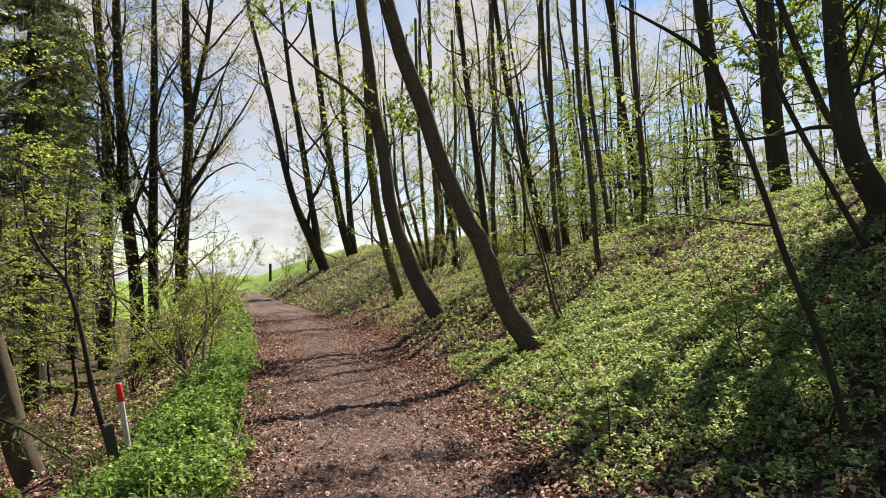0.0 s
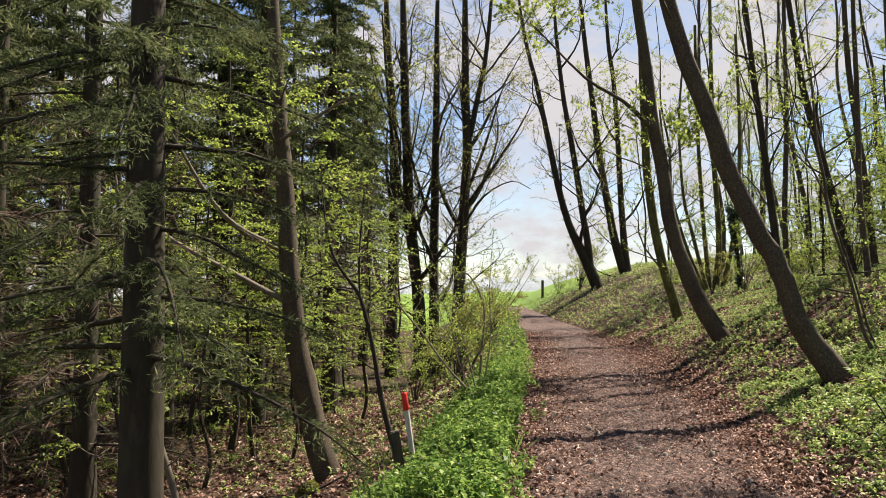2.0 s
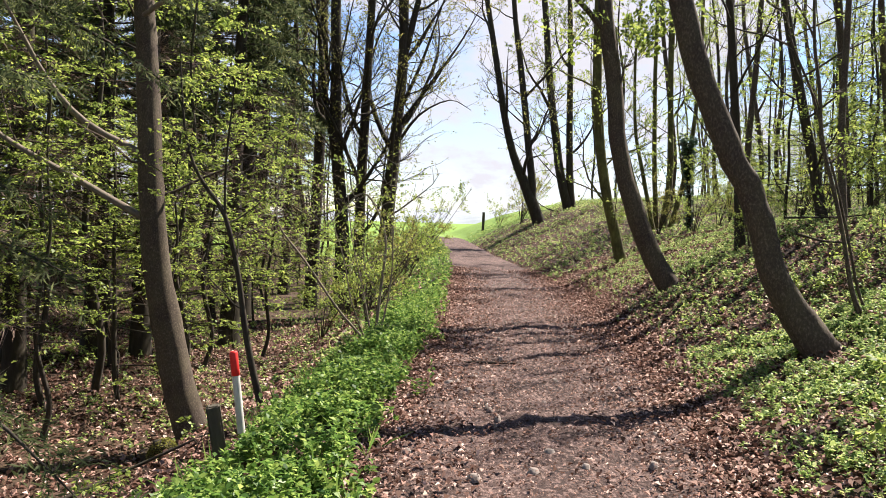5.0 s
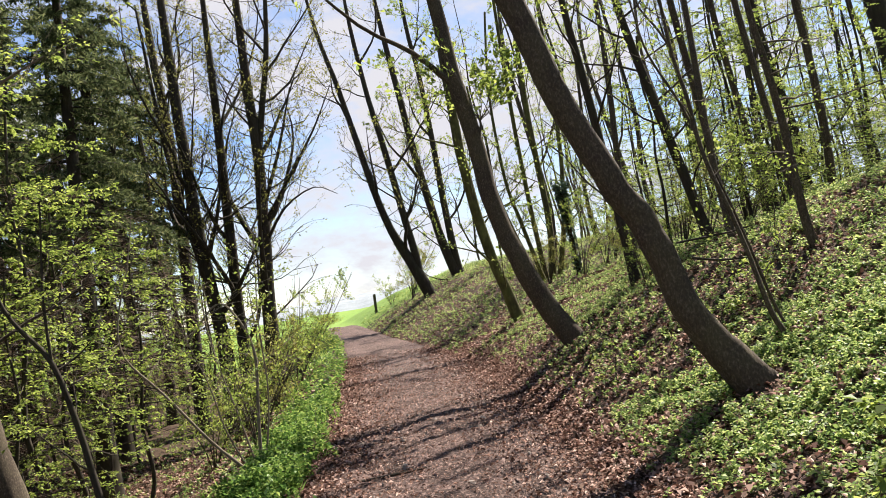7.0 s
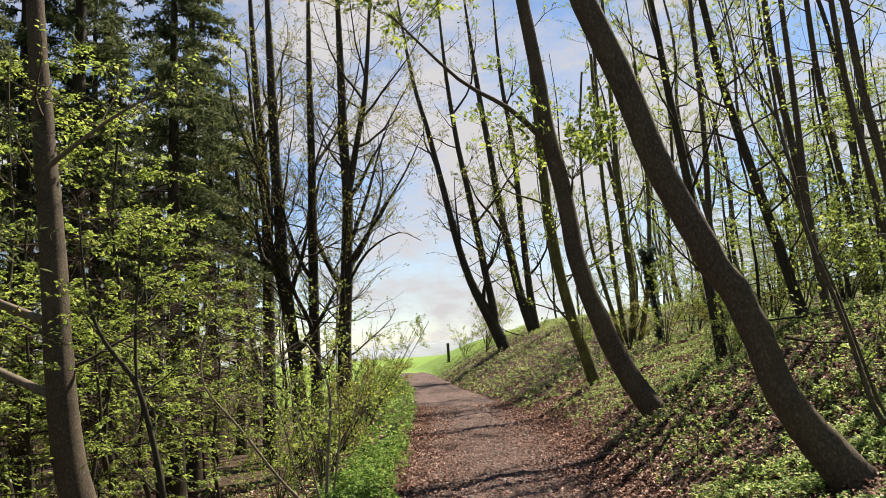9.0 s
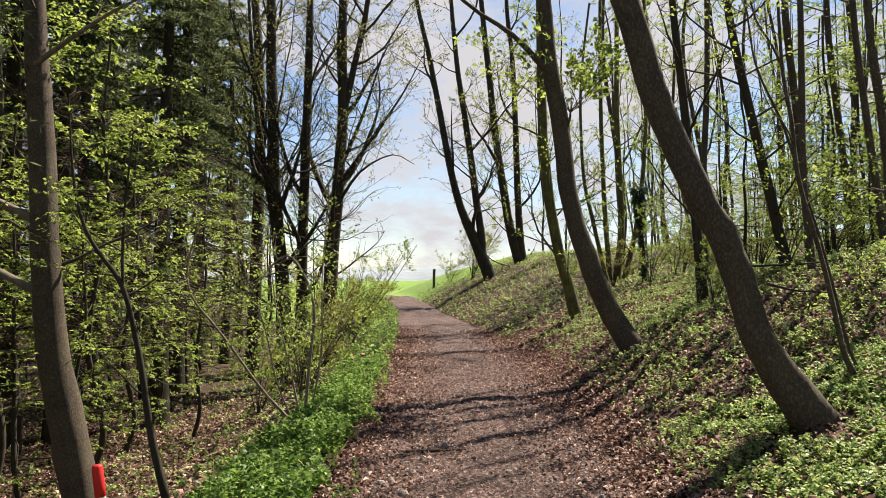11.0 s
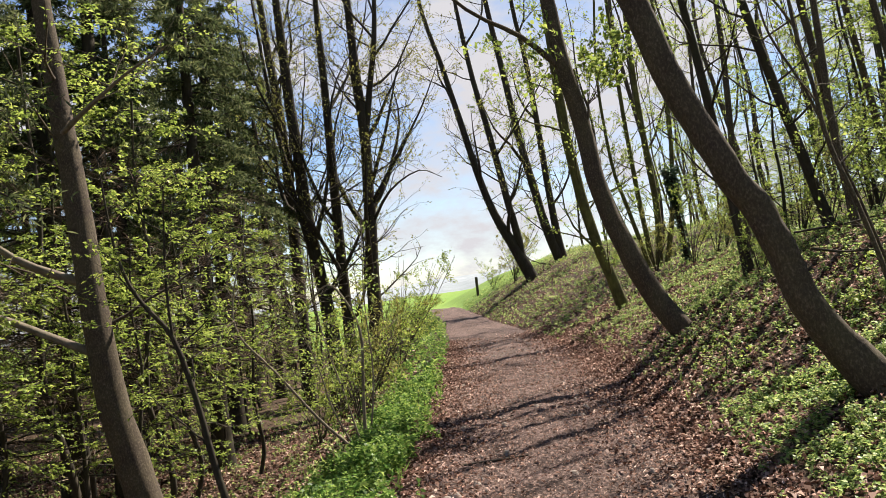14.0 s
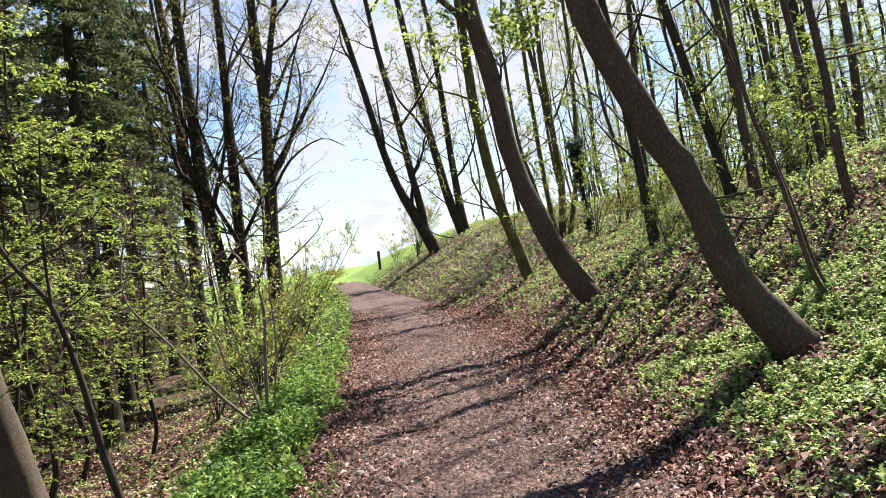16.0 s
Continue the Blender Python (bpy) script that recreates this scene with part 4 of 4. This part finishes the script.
near_bank = on_ground(46000, 1.4, 10.5, 5.5, 26, lambda x, y, r: (bank_side(x, y) > 0.12) & (r < patchy(x, y) * np.clip(bank_side(x, y) * 0.85 - 0.1, 0.06, 1)) & (np.hypot(x - 3.25, y - 14.6) > 0.3), q)
herbs("bank_herbs", near_bank, 0.1, 0.034, 11, M_HERB, "low green herbs and anemones covering the bank", q)
foot_bank = on_ground(34000, 1.5, 5.5, 8, 16, lambda x, y, r: (bank_side(x, y) > 0.15) & (r < (patchy(x + 2, y) + 0.1) * np.clip(bank_side(x, y) * 0.8 - 0.12, 0.03, 1) * np.clip((5.5 - x) / 1.6, 0, 1) * np.clip((y - 8) / 1.6, 0, 1)) & (np.hypot(x - 3.25, y - 14.6) > 0.26), q)
herbs("bank_herbs", foot_bank, 0.07, 0.03, 10, M_HERB, "low wood anemones spreading among dead leaves", q)
side_bank = on_ground(16000, 8, 24, 6, 30, lambda x, y, r: (r < 0.6 * patchy(x, y) + 0.25) & ((x > 10.2) | (y > 25.7)), q)
herbs("bank_herbs", side_bank, 0.18, 0.1, 6, M_HERB, "green undergrowth higher up the bank", q)
far_bank = on_ground(30000, -1, 18, 26, 58, lambda x, y, r: (bank_side(x, y) > -0.05) & (r < 0.8 * patchy(x, y) + 0.02), q)
herbs("bank_herbs", far_bank, 0.13, 0.055, 8, M_HERB, "green undergrowth on the far bank", q)
verge = on_ground(30000, -2.6, -0.1, 5.5, 22, lambda x, y, r: (verge_side(x, y) > -0.15) & (r < smoother(0.0, 0.25, verge_side(x, y) + 0.24 * waves(x, y, 1.7) + 0.1 * waves(x, y, 4.1)) * smoother(1.9 - 0.06 * np.maximum(y - 10, 0), 0.9 - 0.03 * np.maximum(y - 10, 0), verge_side(x, y) + 0.3 * waves(x, y, 1.2)) * (0.5 + 0.6 * waves(x, y, 1.9) + 0.4 * waves(x, y, 4.7))), q)
herbs("verge_herbs", verge, 0.2, 0.042, 15, M_VERGE, "lush bright green ground elder along the verge", q, wide=0.66)
verge_far = on_ground(9000, -6, -0.4, 22, 58, lambda x, y, r: (verge_side(x, y) > 0) & (r < 0.7 - verge_side(x, y) * 0.3 + 0.3 * waves(x, y, 1.1)), q)
herbs("verge_herbs", verge_far, 0.22, 0.075, 8, M_VERGE, "green herbs fringing the far path edge", q)
grass_at = on_ground(900, -2.3, -0.2, 5.5, 20, lambda x, y, r: (verge_side(x, y) > 0.02) & (r < 0.3 + 0.4 * waves(x, y, 2.6)), q)
stalks = np.repeat(grass_at, 5, 0) + np.column_stack([q.normal(0, 0.03, len(grass_at) * 5), q.normal(0, 0.03, len(grass_at) * 5), np.zeros(len(grass_at) * 5)])
tagged(build("verge_grass", *leaves(stalks, np.column_stack([q.normal(0, 0.4, len(stalks)), q.normal(0, 0.4, len(stalks)), np.ones(len(stalks))]), 0.24, q, 0.1, 0.045, 0.03), M_VERGE), "thin green grass blades along the verge", "grass", "", "stuff")
wood_floor = on_ground(9000, -14, -1.6, 8, 36, lambda x, y, r: (verge_side(x, y) > 1.3) & (r < patchy(x * 0.7, y * 0.7) - 0.55 + 0.6 * (y > 18.5)), q)
herbs("ravine_herbs", wood_floor, 0.14, 0.055, 8, M_HERB, "sparse herbs on the shaded ravine floor", q)


def litter(name, spots, size, q, label, lift=0.012):
    n = len(spots)
    at = spots + np.column_stack([np.zeros(n), np.zeros(n), q.uniform(0.0, lift * 2, n) + 0.006])
    az = q.uniform(0, 6.28, n)
    way = np.column_stack([np.cos(az), np.sin(az), q.normal(0.1, 0.2, n)])
    return tagged(build(name, *leaves(at, way, size, q, 2.2, 0.65, 0.26), M_LITTER), label, "leaf litter", "", "stuff")


def path_litter(x, y, r):
    w = np.interp(y, BANK_Y, BANK_X) - np.interp(y, EDGE_Y, EDGE_X)
    c = (x - np.interp(y, EDGE_Y, EDGE_X)) / w
    edge_d = np.minimum(c, 1 - c)
    return (c > -0.12) & (c < 1.14) & (r < 0.95 * np.exp(-np.maximum(edge_d + 0.05 * waves(x, y, 2.2), 0) / 0.12) + 0.007)


litter("leaf_litter", on_ground(150000, -0.9, 2.6, 5, 30, path_litter, q), 0.04, q, "brown fallen leaves along the path margins", 0.02)
litter("leaf_litter", on_ground(105000, 1.5, 10, 5, 28, lambda x, y, r: (bank_side(x, y) > -0.05) & (r < 1.15 - 0.1 * bank_side(x, y)), q), 0.052, q, "brown fallen leaves between herbs on the bank")
litter("leaf_litter", on_ground(26000, -1, 12, 26, 48, lambda x, y, r: (bank_side(x, y) > -0.1) & (r < 1.1 - 0.14 * bank_side(x, y)), q), 0.07, q, "brown fallen leaves on the far bank")
litter("leaf_litter", on_ground(60000, -13, -1.0, 7, 32, lambda x, y, r: (verge_side(x, y) > 0.7), q), 0.085, q, "coppery fallen leaves on the ravine slope")


litter("leaf_litter", on_ground(16000, -13, 10, -6, 7, lambda x, y, r: (verge_side(x, y) > 0) | (bank_side(x, y) > 0), np.random.default_rng(22)), 0.085, np.random.default_rng(23), "brown fallen leaves under the trees behind")


def pebbles(count, q):
    spots = on_ground(count, -0.2, 2.1, 6, 28, lambda x, y, r: (bank_side(x, y) < -0.1) & (verge_side(x, y) < -0.1), q)
    n = len(spots)
    th = np.arange(6) / 6 * 2 * np.pi
    s = (0.008 + 0.035 * q.uniform(0, 1, n) ** 4)[:, None]
    ring = np.stack([np.cos(th)[None] * s * q.uniform(0.7, 1.4, (n, 6)), np.sin(th)[None] * s * q.uniform(0.7, 1.2, (n, 6)), 0 * th[None] + 0 * s], -1)
    low, top = ring + spots[:, None], ring * 0.55 + spots[:, None]
    low[..., 2] += 0.0
    top[..., 2] += s * q.uniform(0.4, 0.9, (n, 1)) + 0.012
    v = np.concatenate([low, top], 1).reshape(-1, 3)
    b = np.arange(n)[:, None, None] * 12
    k6 = np.arange(6)[None]
    side = np.stack([k6, (k6 + 1) % 6, (k6 + 1) % 6 + 6, k6 + 6], -1) + b
    caps = np.array([[6, 7, 8, 9], [9, 10, 11, 6]])[None] + b
    f = np.concatenate([side, caps], 1).reshape(-1, 4)
    return tagged(build("pebbles", v, f, M_STONE), "small pale stones trodden into the path", "stones", "", "stuff")


grit = on_ground(26000, -0.3, 2.1, 6, 24, lambda x, y, r: (bank_side(x, y) < 0) & (verge_side(x, y) < 0), q)
grit[:, 2] += 0.014
litter("path_grit", grit, 0.018, q, "crumbled leaf and bark bits trodden into path")
pebbles(620, q)


# ---- small things ----
def marker_post():
    base = np.array([-1.52, 13.4, up_from(-1.52, 13.4)])
    root = empty("marker_post", base, "slim white marker post with red painted top", "post")
    tip = np.array([-0.12, 0.0, 0.80])
    k = np.linspace(0, 1, 6)[:, None]
    rng = np.random.default_rng(1)
    build("pole", *tube(np.vstack([[0.03, 0, -0.2], tip * 0.77 * k]), 0.03, 12, 0.02, rng), M_WHITE, root, True)
    cap = np.vstack([tip * 0.77, tip * 0.772, tip * 0.85, tip * 0.985, tip * 1.0, tip * 1.001])
    build("red_top", *tube(cap, [0.029, 0.032, 0.032, 0.032, 0.027, 0.001], 12, 0.0, rng), M_RED, root, True, "red painted end")
    return root


def block(name, w, d, h, mat, parent=None, bev=0.008, seed=0):
    bm = bmesh.new()
    bmesh.ops.create_cube(bm, size=1.0)
    bmesh.ops.scale(bm, vec=(w, d, h), verts=bm.verts)
    bmesh.ops.subdivide_edges(bm, edges=bm.edges[:], cuts=2, use_grid_fill=True)
    bmesh.ops.bevel(bm, geom=[e for e in bm.edges if e.calc_face_angle(0) > 0.5], offset=bev, segments=2, affect="EDGES")
    r = random.Random(seed)
    for v in bm.verts:
        v.co += Vector((r.uniform(-1, 1), r.uniform(-1, 1), r.uniform(-1, 1))) * bev * 0.35
    me = bpy.data.meshes.new(name)
    bm.to_mesh(me)
    bm.free()
    me.materials.append(mat)
    ob = new(name, me)
    if parent is not None:
        ob.parent = parent
    return ob


marker_post()
old = block("old_post", 0.1, 0.09, 0.56, M_WOOD, None, 0.012, 3)
old.matrix_world = pose(-1.66, 13.2, up_from(-1.66, 13.2, 0.26), 0, -10, 20)
tagged(old, "short weathered dark wooden post stump beside marker", "post")
gate = block("field_post", 0.14, 0.14, 1.25, M_WOOD, None, 0.012, 4)
gate.matrix_world = pose(0.0, 56, up_from(0.0, 56, 0.5), 0, 0, 10)
tagged(gate, "dark wooden post standing at the meadow edge", "post")


def ivy_stump():
    base = np.array([5.67, 29.3, up_from(5.67, 29.3)])
    root = empty("ivy_stump", base, "dead snag wrapped in dark ivy leaves", "stump")
    r = np.random.default_rng(3)
    line = smooth_line([(0, 0, -0.2), (-0.1, 0, 1.1), (-0.2, 0, 2.4)], 4)
    build("trunk", *tube(line, np.linspace(0.07, 0.045, len(line)), 9, 0.06, r), M_BARK_DARK, root, True)
    n = 1100
    s = np.where(r.uniform(0, 1, n) < 0.7, r.uniform(0.62, 1.02, n), r.uniform(0.05, 0.62, n))
    az = r.uniform(0, 6.28, n)
    rad = r.uniform(0.04, 0.07 + 0.13 * s ** 4, n)
    at = np.column_stack([-0.2 * s + rad * np.cos(az), rad * np.sin(az), 2.5 * s + r.normal(0, 0.05, n)])
    build("ivy", *leaves(at, np.column_stack([np.cos(az), np.sin(az), -0.4 + 0 * az]), 0.09, r, 0.3, 0.8, 0.1), M_IVY, root)


ivy_stump()


def stick(points, radius, label, seed):
    r = np.random.default_rng(seed)
    base = np.array(points[0])
    line = smooth_line(np.array(points) - base, 4)
    ob = build("fallen_branch", *tube(line, np.linspace(radius, radius * 0.5, len(line)), 7, 0.08, r), M_BARK_DARK, None, True)
    ob.location = base
    tagged(ob, label, "branch")


stick([(0.05, 15.45, 0.03), (0.3, 15.5, 0.035), (0.62, 15.62, 0.03)], 0.017, "thin dark stick lying on the path", 1)
stick([(4.42, 19.0, up_from(4.42, 19.0, 0.45)), (5.4, 19.2, up_from(5.4, 19.2, 0.12)), (6.2, 19.3, up_from(6.2, 19.3, 0.02))], 0.016, "fallen branch lying across the bank", 2)
stick([(4.2, 18.0, up_from(4.2, 18.0, 0.4)), (4.5, 17.9, up_from(4.5, 17.9, 0.2)), (4.85, 17.8, up_from(4.85, 17.8, 0.02))], 0.018, "thin pale fallen branch on the bank", 5)
stick([(-2.75, 14.4, up_from(-2.75, 14.4, 0.02)), (-3.3, 14.45, up_from(-3.3, 14.45, 0.25)), (-3.88, 14.5, up_from(-3.88, 14.5, 0.5)), (-4.4, 14.5, up_from(-4.4, 14.5, 0.8))], 0.02, "pale fallen branch leaning over ravine slope", 3)
stick([(-3.2, 12.6, up_from(-3.2, 12.6, 0.03)), (-3.6, 13.3, up_from(-3.6, 13.3, 0.1)), (-4.4, 13.6, up_from(-4.4, 13.6, 0.03))], 0.025, "dead branch lying among fallen leaves", 6)
stick([(-4.6, 16.2, up_from(-4.6, 16.2, 0.05)), (-3.9, 17.0, up_from(-3.9, 17.0, 0.12)), (-3.1, 17.3, up_from(-3.1, 17.3, 0.04))], 0.03, "dead branch lying on the ravine floor", 7)
stick([(2.75, 13.2, up_from(2.75, 13.2, 0.04)), (3.1, 13.35, up_from(3.1, 13.35, 0.06)), (3.6, 13.3, up_from(3.6, 13.3, 0.03))], 0.012, "thin twig lying among bank herbs", 8)


def mossy_lump(x, y):
    """A rotten stump end under a cushion of moss."""
    r = np.random.default_rng(12)
    root = empty("mossy_stump", (x, y, up_from(x, y)), "low rotten stump covered in yellow-green moss", "stump")
    line = smooth_line([(0, 0, -0.15), (0.02, 0, 0.1), (0.06, 0.02, 0.24)], 4)
    build("trunk", *tube(line, np.r_[np.linspace(0.17, 0.14, 7), 0.09, 0.02], 12, 0.14, r), M_BARK_DARK, root, True)
    n = 1600
    s, az = r.uniform(0, 1, n), r.uniform(0, 6.28, n)
    rad = 0.16 * (1 - s ** 4) + 0.01
    at = np.column_stack([0.06 * s + rad * np.cos(az), rad * np.sin(az), 0.27 * s - 0.02])
    build("moss", *leaves(at, np.column_stack([np.cos(az), np.sin(az), 0.6 + 0 * az]), 0.03, r, 0.4, 0.5, 0.1), M_LEAF_OLIVE, root)


mossy_lump(-4.05, 18.1)
